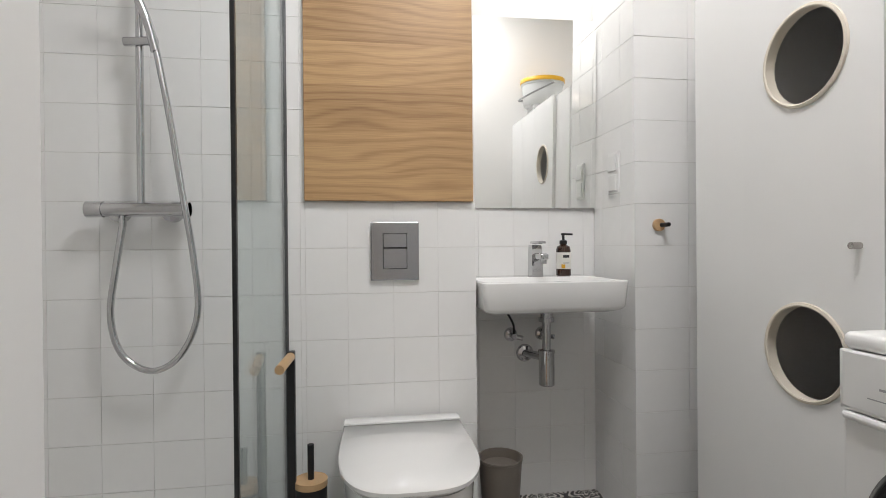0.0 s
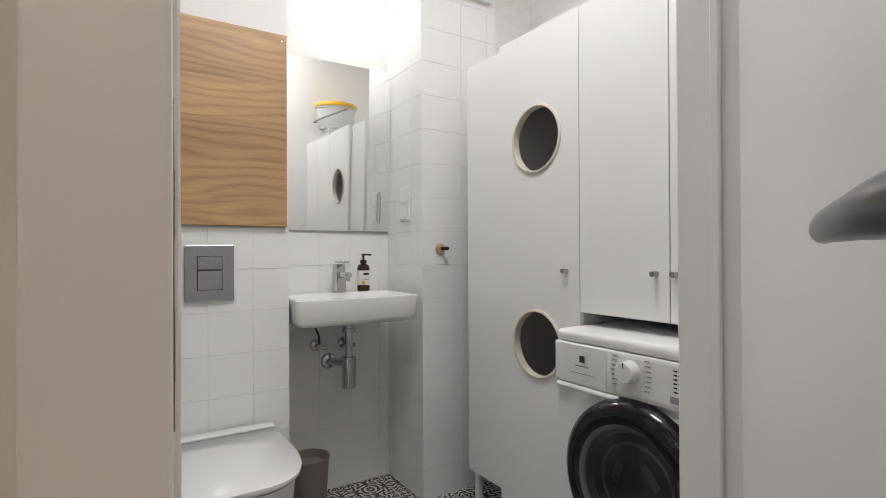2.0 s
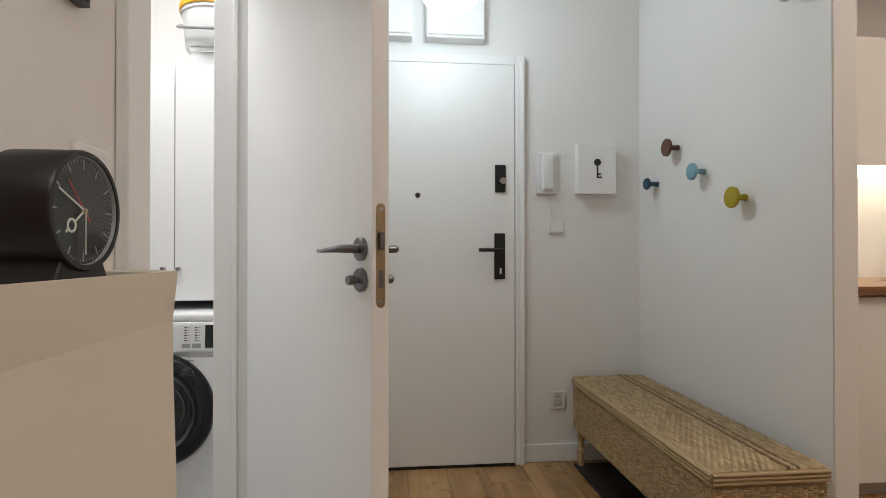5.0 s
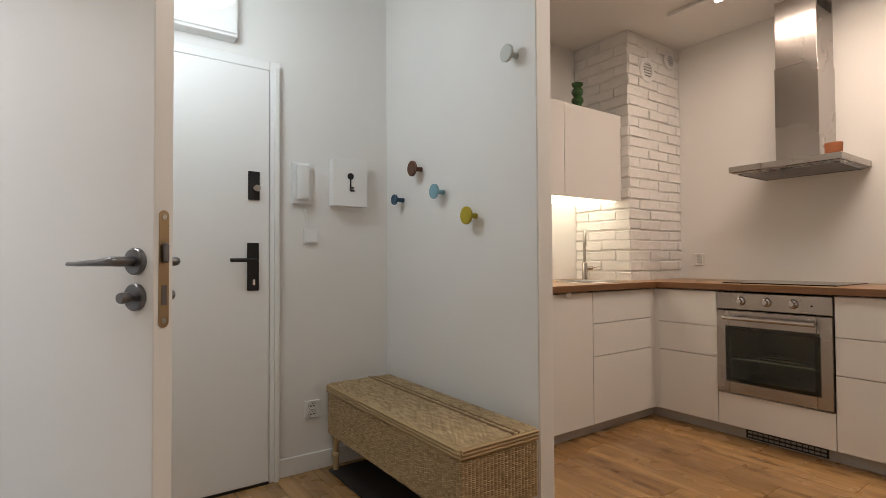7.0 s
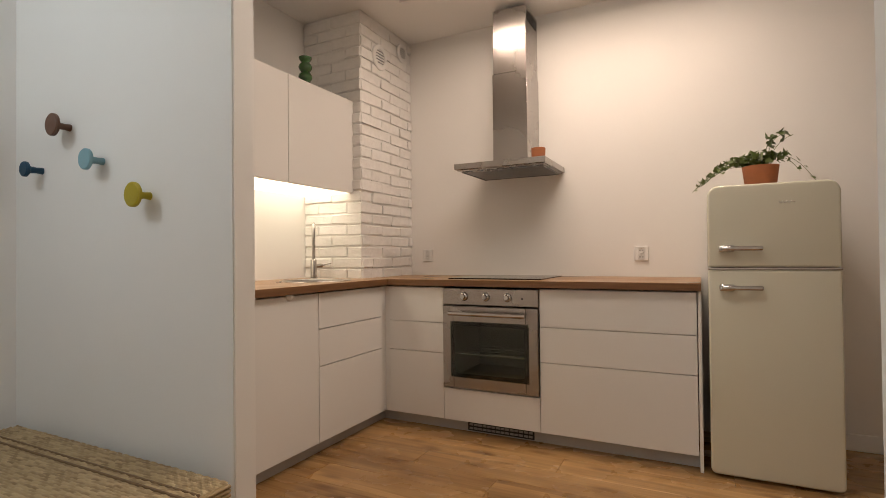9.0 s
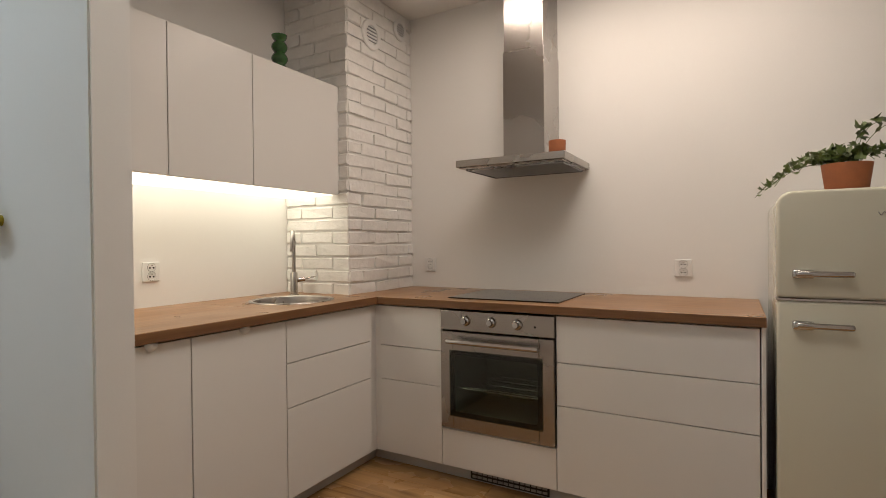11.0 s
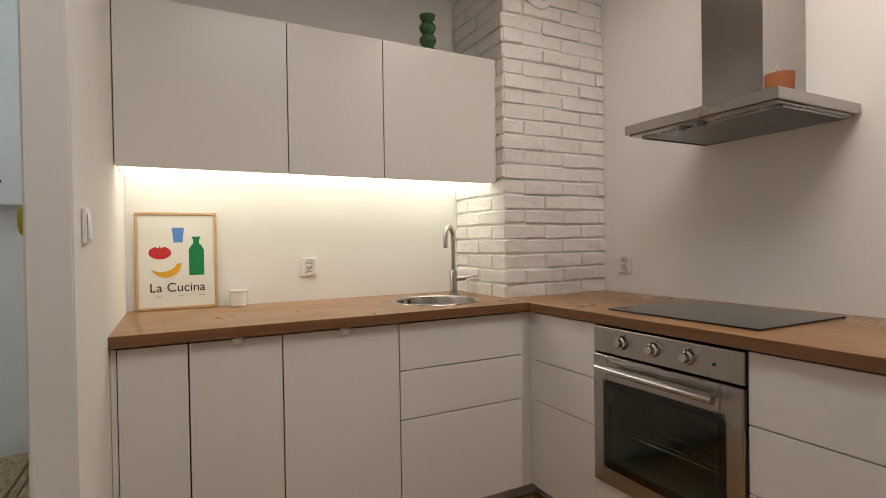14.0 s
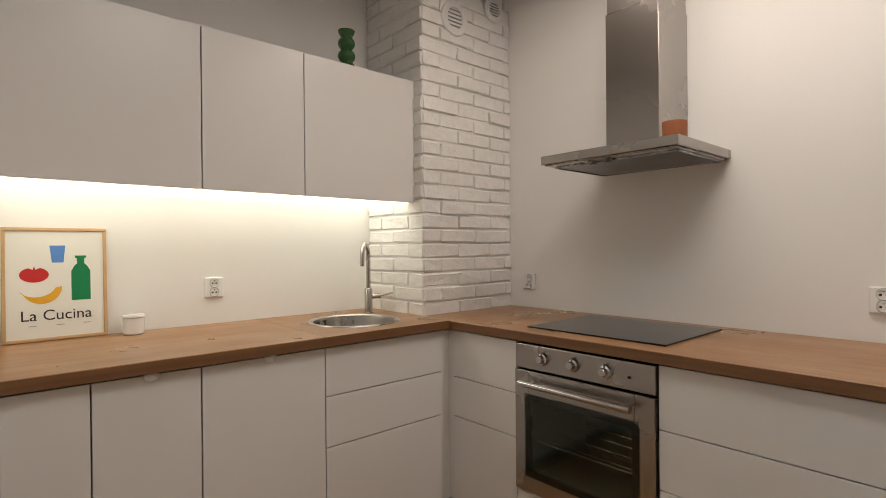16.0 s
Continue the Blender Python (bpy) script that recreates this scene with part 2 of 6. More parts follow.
def veneer(name):
    """Oak veneer in horizontal bands: arched growth lines, fine pores, a tone for each band."""
    m = material(name, (0.45, 0.28, 0.13), 0.4, 0, 0.05, 3, 0.05, 150)
    nt = m.node_tree
    b = nt.nodes["Principled BSDF"]

    def node(kind, **sockets):
        n = nt.nodes.new("ShaderNode" + kind)
        for k, v in sockets.items():
            key = int(k[1:]) if k[0] == "i" and k[1:].isdigit() else k
            if hasattr(v, "is_output"):
                nt.links.new(v, n.inputs[key])
            else:
                n.inputs[key].default_value = v
        return n

    def calc(op, a, c=0.0, d=0.0):
        n = node("Math", i0=a, i1=c, i2=d)
        n.operation = op
        return n.outputs[0]

    co = nt.nodes.new("ShaderNodeTexCoord")
    sep = node("SeparateXYZ", i0=co.outputs["Object"])
    x, z = sep.outputs[0], sep.outputs[2]
    band = calc("FLOOR", calc("MULTIPLY_ADD", z, 7.2, 0.35))
    rnd = node("TexWhiteNoise", Vector=node("CombineXYZ", i0=band).outputs[0])
    slow = node("TexNoise", Vector=node("CombineXYZ", i0=calc("MULTIPLY_ADD", rnd.outputs[0], 9.0, calc("MULTIPLY", x, 1.5)), i1=calc("MULTIPLY", z, 5.0), i2=band).outputs[0], Scale=1.0, Detail=2.0)
    lines = calc("SINE", calc("MULTIPLY_ADD", slow.outputs[0], 32.0, calc("MULTIPLY", z, 190.0)))
    dark_line = calc("POWER", calc("MULTIPLY_ADD", lines, 0.5, 0.5), 2.6)
    pores = node("TexNoise", Vector=node("CombineXYZ", i0=calc("MULTIPLY", x, 9.0), i1=calc("MULTIPLY", z, 330.0), i2=band).outputs[0], Scale=1.0, Detail=3.0)
    tone = calc("MULTIPLY_ADD", dark_line, -0.20, calc("MULTIPLY_ADD", pores.outputs[0], 0.55, calc("MULTIPLY_ADD", rnd.outputs[0], 0.16, calc("MULTIPLY", slow.outputs[0], 0.55))))
    span = node("MapRange", i0=tone, i1=0.02, i2=0.80)
    mix = nt.nodes.new("ShaderNodeMix")
    mix.data_type = "RGBA"
    nt.links.new(span.outputs[0], mix.inputs[0])
    mix.inputs[6].default_value, mix.inputs[7].default_value = (0.20, 0.095, 0.034, 1), (0.56, 0.36, 0.175, 1)
    nt.links.new(mix.outputs[2], b.inputs["Base Color"])
    return m


M_WOOD_X = wood("worktop_wood_x", (0.175, 0.082, 0.031), (0.36, 0.195, 0.084), 0, 18, rough=0.32, figure=0.12)
M_WOOD_Y = wood("worktop_wood_y", (0.175, 0.082, 0.031), (0.36, 0.195, 0.084), 1, 18, rough=0.32, figure=0.12)
# worktop wood again, darkened for the less lit front edge
M_EDGE_X = wood("shaded_edge_wood_x", (0.095, 0.042, 0.016), (0.215, 0.105, 0.043), 0, 18, rough=0.4, figure=0.12)
M_EDGE_Y = wood("shaded_edge_wood_y", (0.095, 0.042, 0.016), (0.215, 0.105, 0.043), 1, 18, rough=0.4, figure=0.12)
M_PLANK = wood("oak_laminate", (0.155, 0.072, 0.024), (0.54, 0.325, 0.135), 0, 7, rough=0.27, figure=0.13, knots=True)
M_PANEL = veneer("oak_veneer_panel")


def tile_material():
    """Glazed white tile with a soft waviness and small shifts of tone."""
    m = material("white_wall_tile", (0.85, 0.85, 0.84), 0.14, 0, 0.015, 7, 0.0, 30, rough_vary=0.04)
    nt = m.node_tree
    b = nt.nodes["Principled BSDF"]
    geo = nt.nodes.new("ShaderNodeNewGeometry")
    n = nt.nodes.new("ShaderNodeTexNoise")
    n.inputs["Scale"].default_value = 9.0
    nt.links.new(geo.outputs["Position"], n.inputs["Vector"])
    bn = nt.nodes.new("ShaderNodeBump")
    bn.inputs["Strength"].default_value = 0.25
    bn.inputs["Distance"].default_value = 0.004
    nt.links.new(n.outputs[0], bn.inputs["Height"])
    nt.links.new(bn.outputs[0], b.inputs["Normal"])
    return m


def brick_material():
    m = material("white_painted_brick", (0.80, 0.79, 0.77), 0.6, 0, 0.05, 18, 0, 90)
    nt = m.node_tree
    geo = nt.nodes.new("ShaderNodeNewGeometry")
    n = nt.nodes.new("ShaderNodeTexNoise")
    n.inputs["Scale"].default_value = 34.0
    n.inputs["Detail"].default_value = 3
    n.inputs["Roughness"].default_value = 0.5
    nt.links.new(geo.outputs["Position"], n.inputs["Vector"])
    bn = nt.nodes.new("ShaderNodeBump")
    bn.inputs["Strength"].default_value = 0.55
    bn.inputs["Distance"].default_value = 0.009
    nt.links.new(n.outputs[0], bn.inputs["Height"])
    nt.links.new(bn.outputs[0], nt.nodes["Principled BSDF"].inputs["Normal"])
    return m


def cement_tile_material():
    """Black and white floor tile: rings, petals and scrolls round each tile's middle."""
    m = bpy.data.materials.new("patterned_cement_tile")
    m.use_nodes = True
    nt = m.node_tree
    b = nt.nodes["Principled BSDF"]
    b.inputs["Roughness"].default_value = 0.45

    def math_node(op, a, bb=None):
        n = nt.nodes.new("ShaderNodeMath")
        n.operation = op
        for k, v in enumerate((a, bb)):
            if v is None:
                continue
            if isinstance(v, (int, float)):
                n.inputs[k].default_value = v
            else:
                nt.links.new(v, n.inputs[k])
        return n.outputs[0]

    co = nt.nodes.new("ShaderNodeTexCoord")
    sep = nt.nodes.new("ShaderNodeSeparateXYZ")
    nt.links.new(co.outputs["Object"], sep.inputs[0])
    x, y = sep.outputs[0], sep.outputs[1]
    r = math_node("SQRT", math_node("ADD", math_node("MULTIPLY", x, x), math_node("MULTIPLY", y, y)))
    a = math_node("ARCTAN2", y, x)
    petals = math_node("MULTIPLY", math_node("COSINE", math_node("MULTIPLY", a, 8.0)), 0.011)
    wave = math_node("SINE", math_node("MULTIPLY", math_node("ADD", r, petals), 260.0))
    scroll = math_node("MULTIPLY", math_node("SINE", math_node("MULTIPLY", math_node("ADD", x, y), 95.0)), math_node("SINE", math_node("MULTIPLY", math_node("SUBTRACT", x, y), 95.0)))
    both = math_node("ADD", wave, math_node("MULTIPLY", scroll, 0.9))
    st = math_node("GREATER_THAN", both, 0.15)
    mix = nt.nodes.new("ShaderNodeMix")
    mix.data_type = "RGBA"
    nt.links.new(st, mix.inputs[0])
    mix.inputs[6].default_value, mix.inputs[7].default_value = (0.035, 0.033, 0.032, 1), (0.66, 0.64, 0.61, 1)
    nt.links.new(mix.outputs[2], b.inputs["Base Color"])
    return m


def rattan_material():
    m = material("woven_rattan", (0.42, 0.29, 0.16), 0.55, 0, 0.25, 60, 0, 150)
    nt = m.node_tree
    b = nt.nodes["Principled BSDF"]
    geo = nt.nodes.new("ShaderNodeNewGeometry")
    mixr = nt.nodes.new("ShaderNodeMix")
    mixr.data_type = "RGBA"
    nt.links.new(geo.outputs["Random Per Island"], mixr.inputs[0])
    mixr.inputs[6].default_value, mixr.inputs[7].default_value = (0.29, 0.195, 0.095, 1), (0.56, 0.42, 0.235, 1)
    nt.links.new(mixr.outputs[2], b.inputs["Base Color"])
    return m


def pane_material(name, tint, gloss=0.22):
    """Thin tinted glass: light goes straight through, more of it mirrors at a slant."""
    m = bpy.data.materials.new(name)
    m.use_nodes = True
    nt = m.node_tree
    nt.nodes.remove(nt.nodes["Principled BSDF"])
    tr = nt.nodes.new("ShaderNodeBsdfTransparent")
    tr.inputs[0].default_value = (*tint, 1)
    gl = nt.nodes.new("ShaderNodeBsdfGlossy")
    gl.inputs["Roughness"].default_value = 0.03
    gl.inputs["Color"].default_value = (1, 1, 1, 1)
    lw = nt.nodes.new("ShaderNodeLayerWeight")
    lw.inputs[0].default_value = 0.5
    pw = nt.nodes.new("ShaderNodeMath")
    pw.operation = "POWER"
    pw.inputs[1].default_value = 4.0
    nt.links.new(lw.outputs["Facing"], pw.inputs[0])
    fr = nt.nodes.new("ShaderNodeMath")
    fr.operation = "MULTIPLY_ADD"
    fr.inputs[1].default_value, fr.inputs[2].default_value = gloss, min(0.04, gloss)
    nt.links.new(pw.outputs[0], fr.inputs[0])
    mx = nt.nodes.new("ShaderNodeMixShader")
    nt.links.new(fr.outputs[0], mx.inputs[0])
    nt.links.new(tr.outputs[0], mx.inputs[1])
    nt.links.new(gl.outputs[0], mx.inputs[2])
    nt.links.new(mx.outputs[0], nt.nodes["Material Output"].inputs["Surface"])
    return m


M_TILE = tile_material()
M_BRICK = brick_material()
M_CEMENT = cement_tile_material()
M_RATTAN = rattan_material()
M_SEAM = material("dark_rattan", (0.19, 0.115, 0.055), 0.6, 0, 0.3, 60, 0.3, 200)
M_GLASS = pane_material("clear_glass", (0.93, 0.96, 0.95), 0.3)
M_SCREEN = pane_material("shower_glass", (0.82, 0.86, 0.86), 0.5)
M_OVENGLASS = pane_material("tinted_oven_glass", (0.66, 0.71, 0.67), 0.30)
M_DRUMGLASS = pane_material("smoked_door_glass", (0.55, 0.54, 0.52), 0.7)


# ---- mesh helpers ----
def part(name, bm, mat, parent=None, label="", smooth=0.0):
    me = bpy.data.meshes.new(name)
    bmesh.ops.recalc_face_normals(bm, faces=bm.faces)
    bm.to_mesh(me)
    bm.free()
    if mat:
        me.materials.append(mat)
    if smooth:
        me.set_sharp_from_angle(angle=radians(smooth))
        for p in me.polygons:
            p.use_smooth = True
    ob = new(name, me)
    ob.parent = parent
    return tagged(ob, label)


def empty(name, x, y, z, label, category, group="", kind="", rz=0):
    ob = new(name)
    ob.empty_display_size = 0.05
    ob.matrix_basis = pose(x, y, z, 0, 0, rz)
    return tagged(ob, label, category, group, kind)


def box(x0, x1, y0, y1, z0, z1, bevel=0.0, seg=1, bm=None):
    """A box between two corners, with its edges rounded."""
    own = bmesh.new()
    bmesh.ops.create_cube(own, size=1.0)
    sx, sy, sz = abs(x1 - x0), abs(y1 - y0), abs(z1 - z0)
    for v in own.verts:
        v.co = Vector(((x0 + x1) / 2 + v.co.x * sx, (y0 + y1) / 2 + v.co.y * sy, (z0 + z1) / 2 + v.co.z * sz))
    if bevel:
        bmesh.ops.bevel(own, geom=own.edges[:], offset=min(bevel, 0.49 * min(sx, sy, sz)), segments=seg, profile=0.5, affect="EDGES")
    return join(bm, own)


def join(bm, own, m=None):
    if m is not None:
        own.transform(m)
    if bm is None:
        return own
    tmp = bpy.data.meshes.new("tmp")
    own.to_mesh(tmp)
    own.free()
    bm.from_mesh(tmp)
    bpy.data.meshes.remove(tmp)
    return bm


def lathe(profile, seg=32, m=None, bm=None):
    """A body turned round z from (radius, height) pairs; ends on the axis are closed."""
    own = bmesh.new()
    rings = []
    for r, z in profile:
        if r < 1e-6:
            rings.append([own.verts.new((0, 0, z))])
        else:
            rings.append([own.verts.new((r * math.cos(2 * math.pi * k / seg), r * math.sin(2 * math.pi * k / seg), z)) for k in range(seg)])
    for a, b in zip(rings, rings[1:]):
        for k in range(seg):
            n = (k + 1) % seg
            if len(a) == 1 and len(b) == 1:
                continue
            if len(a) == 1:
                own.faces.new((a[0], b[n], b[k]))
            elif len(b) == 1:
                own.faces.new((a[k], a[n], b[0]))
            else:
                own.faces.new((a[k], a[n], b[n], b[k]))
    return join(bm, own, m)


def rod(a, b, r, seg=16, bm=None, r2=None):
    a, b = Vector(a), Vector(b)
    d = b - a
    own = bmesh.new()
    bmesh.ops.create_cone(own, cap_ends=True, segments=seg, radius1=r, radius2=r if r2 is None else r2, depth=d.length)
    return join(bm, own, Matrix.Translation((a + b) / 2) @ d.to_track_quat("Z", "Y").to_matrix().to_4x4())


def tube(points, r, seg=10, bm=None, smooth=6):
    """A bent pipe along a smoothed line of points."""
    pts = [Vector(p) for p in points]
    line = []
    for i in range(len(pts) - 1):
        p0, p1, p2, p3 = pts[max(i - 1, 0)], pts[i], pts[i + 1], pts[min(i + 2, len(pts) - 1)]
        for k in range(smooth):
            t = k / smooth
            line.append(0.5 * (2 * p1 + (p2 - p0) * t + (2 * p0 - 5 * p1 + 4 * p2 - p3) * t * t + (3 * p1 - p0 - 3 * p2 + p3) * t ** 3))
    line.append(pts[-1])
    own = bmesh.new()
    rings, side = [], None
    for i, p in enumerate(line):
        d = (line[min(i + 1, len(line) - 1)] - line[max(i - 1, 0)]).normalized()
        if side is None:
            side = d.orthogonal().normalized()
        side = (side - d * side.dot(d)).normalized()
        up = d.cross(side)
        rings.append([own.verts.new(p + r * (math.cos(2 * math.pi * k / seg) * side + math.sin(2 * math.pi * k / seg) * up)) for k in range(seg)])
    for a, b in zip(rings, rings[1:]):
        for k in range(seg):
            own.faces.new((a[k], a[(k + 1) % seg], b[(k + 1) % seg], b[k]))
    own.faces.new(rings[0][::-1])
    own.faces.new(rings[-1])
    return join(bm, own)


def structure(name, bm, mat, label, category):
    return tagged(part(name, bm, mat), label, category, kind="structure")


# ---- structure ----
CEIL, HALL_Y, KIT_Y, DOOR_X, LEFT_X, BACK_Y = 2.73, -1.312, -1.442, 1.665, 1.79, -3.74
BATH_Y0, BATH_Y1 = 0.408, 0.515
OPEN_L, OPEN_R = 0.013, 0.742
structure("floor", box(-3.2, 1.9, -3.9, 0.46, -0.08, -0.012), M_GREY, "warm oak laminate plank floor", "floor")
structure("floor_bathroom", box(-1.3, 1.9, 0.46, 2.5, -0.08, -0.004), M_GROUT, "black and white patterned cement tile floor", "floor")
structure("ceiling", box(-3.2, 1.9, -3.9, 2.5, CEIL, CEIL + 0.1), M_CEIL, "plain white painted ceiling", "ceiling")
structure("wall_kitchen_left", box(LEFT_X, 1.9, BACK_Y, KIT_Y, 0, CEIL), M_WALL, "white painted kitchen wall", "wall")
structure("wall_kitchen_back", box(-3.2, 1.9, -3.9, BACK_Y, 0, CEIL), M_WALL, "white painted kitchen wall", "wall")
END_X = 0.53


def hall_face(x):
    """The hall face of the partition, which thins towards its free end."""
    return -1.357 + (x - END_X) * 0.0434


def tapered(x0, x1, back, z0, z1, proud=0.0):
    """A block against the partition's hall face."""
    own = bmesh.new()
    low = [own.verts.new(p) for p in ((x0, back if back else hall_face(x0), z0), (x1, back if back else hall_face(x1), z0), (x1, hall_face(x1) + proud, z0), (x0, hall_face(x0) + proud, z0))]
    high = [own.verts.new(v.co + Vector((0, 0, z1 - z0))) for v in low]
    own.faces.new(low)
    own.faces.new(high)
    for k in range(4):
        own.faces.new((low[k], low[(k + 1) % 4], high[(k + 1) % 4], high[k]))
    bmesh.ops.recalc_face_normals(own, faces=own.faces)
    bmesh.ops.bevel(own, geom=[e for e in own.edges if abs(e.verts[0].co.z - e.verts[1].co.z) > 0.02], offset=0.004, segments=2, affect="EDGES")
    return own


structure("wall_hooks", tapered(END_X, 1.9, KIT_Y, 0, CEIL), M_WALL, "white partition wall between hall and kitchen", "wall")
structure("wall_entrance", box(DOOR_X, 1.9, HALL_Y, BATH_Y0, 0, CEIL), M_WALL, "white wall round the entrance door", "wall")
bm = box(-3.2, OPEN_L - 0.012, BATH_Y0, BATH_Y1, 0, CEIL)
box(OPEN_R + 0.012, 1.9, BATH_Y0, BATH_Y1, 0, CEIL, bm=bm)
box(OPEN_L - 0.012, OPEN_R + 0.012, BATH_Y0, BATH_Y1, 2.07, CEIL, bm=bm)
structure("wall_bathroom_front", bm, M_WALL, "white wall with the bathroom door opening", "wall")
structure("wall_passage", box(-3.2, -0.812, -0.68, -0.575, 0, CEIL, 0.004, 2), M_WALL, "white wall end beside the passage", "wall")
structure("wall_west", box(-3.3, -3.2, -3.9, 0.515, 0, CEIL), M_WALL, "plain white wall", "wall")
structure("wall_bathroom_west", box(-1.3, -1.15, 0.515, 2.5, 0, CEIL), M_WALL, "white shower wall", "wall")
structure("wall_bathroom_east", box(1.72, 1.9, 0.515, 2.5, 0, CEIL), M_WALL, "white painted bathroom wall", "wall")
MIRROR_Y, BOX_Y, BOX_X, COL_X = 2.262, 1.936, 0.525, 1.094
wall_niche = structure("wall_niche", box(BOX_X - 0.05, COL_X + 0.05, MIRROR_Y + 0.002, 2.5, 0, CEIL), M_WALL, "white wall of the basin niche, tiled below", "wall")
wall_toilet = structure("wall_toilet_box", box(-1.15, BOX_X - 0.004, BOX_Y + 0.002, 2.5, 0, CEIL), M_GROUT, "white square-tiled wall behind the toilet", "wall")
wall_column = structure("wall_column", box(COL_X + 0.002, 1.72, BOX_Y + 0.002, 2.5, 0, CEIL), M_GROUT, "white tiled column beside the basin", "wall")
wall_brick = structure("wall_brick_column", box(1.309, LEFT_X, BACK_Y, -3.084, 0, CEIL), M_BRICK, "white painted brick column", "wall")
for name, b in (("baseboard_entrance", box(DOOR_X - 0.014, DOOR_X, HALL_Y, -0.69, 0, 0.09, 0.003)),
                ("baseboard_hooks", tapered(END_X, DOOR_X - 0.014, None, 0, 0.09, 0.014)),
                ("baseboard_kitchen", box(-3.2, -1.30, BACK_Y, BACK_Y + 0.014, 0, 0.09, 0.003))):
    structure(name, b, M_WHITE, "low white painted skirting board", "baseboard")

# ---- kitchen ----
FX, FY = 1.118, -3.08
Z0, Z1 = 0.075, 0.878


for y0, y1, zs, tab, lab in ((-1.462, -1.664, (Z0, Z1), 0, "narrow white base cabinet with one flat door"), (-1.667, -1.970, (Z0, Z1), 1, "white base cabinet with a flat door and tab pull"),
                             (-1.973, -2.426, (Z0, Z1), 1, "white built-in dishwasher front with a tab pull"), (-2.429, -3.03, (Z0, 0.483, 0.684, Z1), 0, "white base cabinet with three flat drawers under the sink")):
    cab = empty("base_cabinet", FX, (y0 + y1) / 2, 0, lab, "cabinet", "kitchen base cabinets")
    o = Vector((FX, (y0 + y1) / 2, 0))
    part("body", box(0.040, 0.66, y0 - o.y - 0.0012, y1 - o.y + 0.0012, Z0, 0.70 if len(zs) > 2 else Z1), M_FRONT, cab)
    for a, c in zip(zs, zs[1:]):
        part("drawer_front" if len(zs) > 2 else "door", box(0, 0.019, y0 - o.y - 0.0008, y1 - o.y + 0.0008, a + 0.0020, c - 0.0020, 0.0018, 2), M_FRONT, cab)
    if tab:
        yy = -1.822 if y0 > -1.8 else -2.205
        b = lathe([(0, 0.019), (0.010, 0.018), (0.018, 0.011), (0.022, 0.003), (0.022, 0)], 28, pose(-0.0005, yy - o.y, Z1 - 0.002, 0, -90, 0))
        part("handle", b, M_PLASTIC, cab, "small white half-round pull tab", 40)
for x0, x1, zs, lab in ((0.703, 1.088, (Z0, 0.475, 0.66, Z1), "narrow white base cabinet with three flat drawers"), (-0.692, 0.098, (Z0, 0.468, 0.665, Z1), "wide white base cabinet with three flat drawers")):
    cab = empty("base_cabinet", (x0 + x1) / 2, FY, 0, lab, "cabinet", "kitchen base cabinets")
    w = (x1 - x0) / 2
    part("body", box(-w + 0.001, w - 0.001, -0.040, -0.65, Z0, Z1), M_FRONT, cab)
    for a, c in zip(zs, zs[1:]):
        part("drawer_front", box(-w + 0.0003, w - 0.0003, 0, -0.019, a + 0.0018, c - 0.0018, 0.0018, 2), M_FRONT, cab)
housing = empty("oven_housing", 0.4005, FY, 0, "white oven housing with a flat panel below the oven", "cabinet", "kitchen base cabinets")
part("side_panel", box(-0.299, -0.297, -0.021, -0.65, Z0, Z1), M_FRONT, housing)
part("side_panel", box(0.297, 0.299, -0.021, -0.65, Z0, Z1), M_FRONT, housing)
part("front_panel", box(-0.299, 0.299, 0, -0.019, Z0 + 0.0018, 0.268, 0.0018, 2), M_FRONT, housing)
for b, lab in ((box(FX + 0.006, FX + 0.024, -1.443, -1.460, Z0, Z1, 0.0015), "slim white filler strip beside the wall"), (box(FX + 0.004, FX + 0.022, -3.0305, -3.0836, Z0, Z1, 0.0015), "slim white filler strip in the cabinet corner"),
               (box(1.0885, FX + 0.0215, FY - 0.004, FY - 0.022, Z0, Z1, 0.0015), "slim white filler strip in the cabinet corner")):
    tagged(part("filler_strip", b, M_FRONT), lab, "filler strip")
tagged(part("end_panel", box(-0.712, -0.696, FY + 0.004, BACK_Y, 0.0, 0.884, 0.001), M_FRONT), "white end panel between cabinets and fridge", "panel")
plinth = empty("plinth", 1.19, -3.15, 0, "recessed kitchen plinth, its white greyed for shade, with a black vent grille", "plinth")
part("board", box(-0.012, 0.004, 0.001, 1.705, 0, Z0), M_PLINTH, plinth)
part("board", box(-1.886, -0.014, -0.012, 0.004, 0, Z0), M_PLINTH, plinth)
grille = part("vent_grille", box(-1.035, -0.62, 0.005, 0.012, 0.008, 0.066, 0.002), M_BLACK, plinth, "black slotted vent grille")
for k in range(14):
    for z in (0.018, 0.040):
        part("slat", box(-1.026 + k * 0.0285, -1.003 + k * 0.0285, 0.012, 0.0165, z, z + 0.012, 0.001), M_LGREY, grille, "grey louvre")


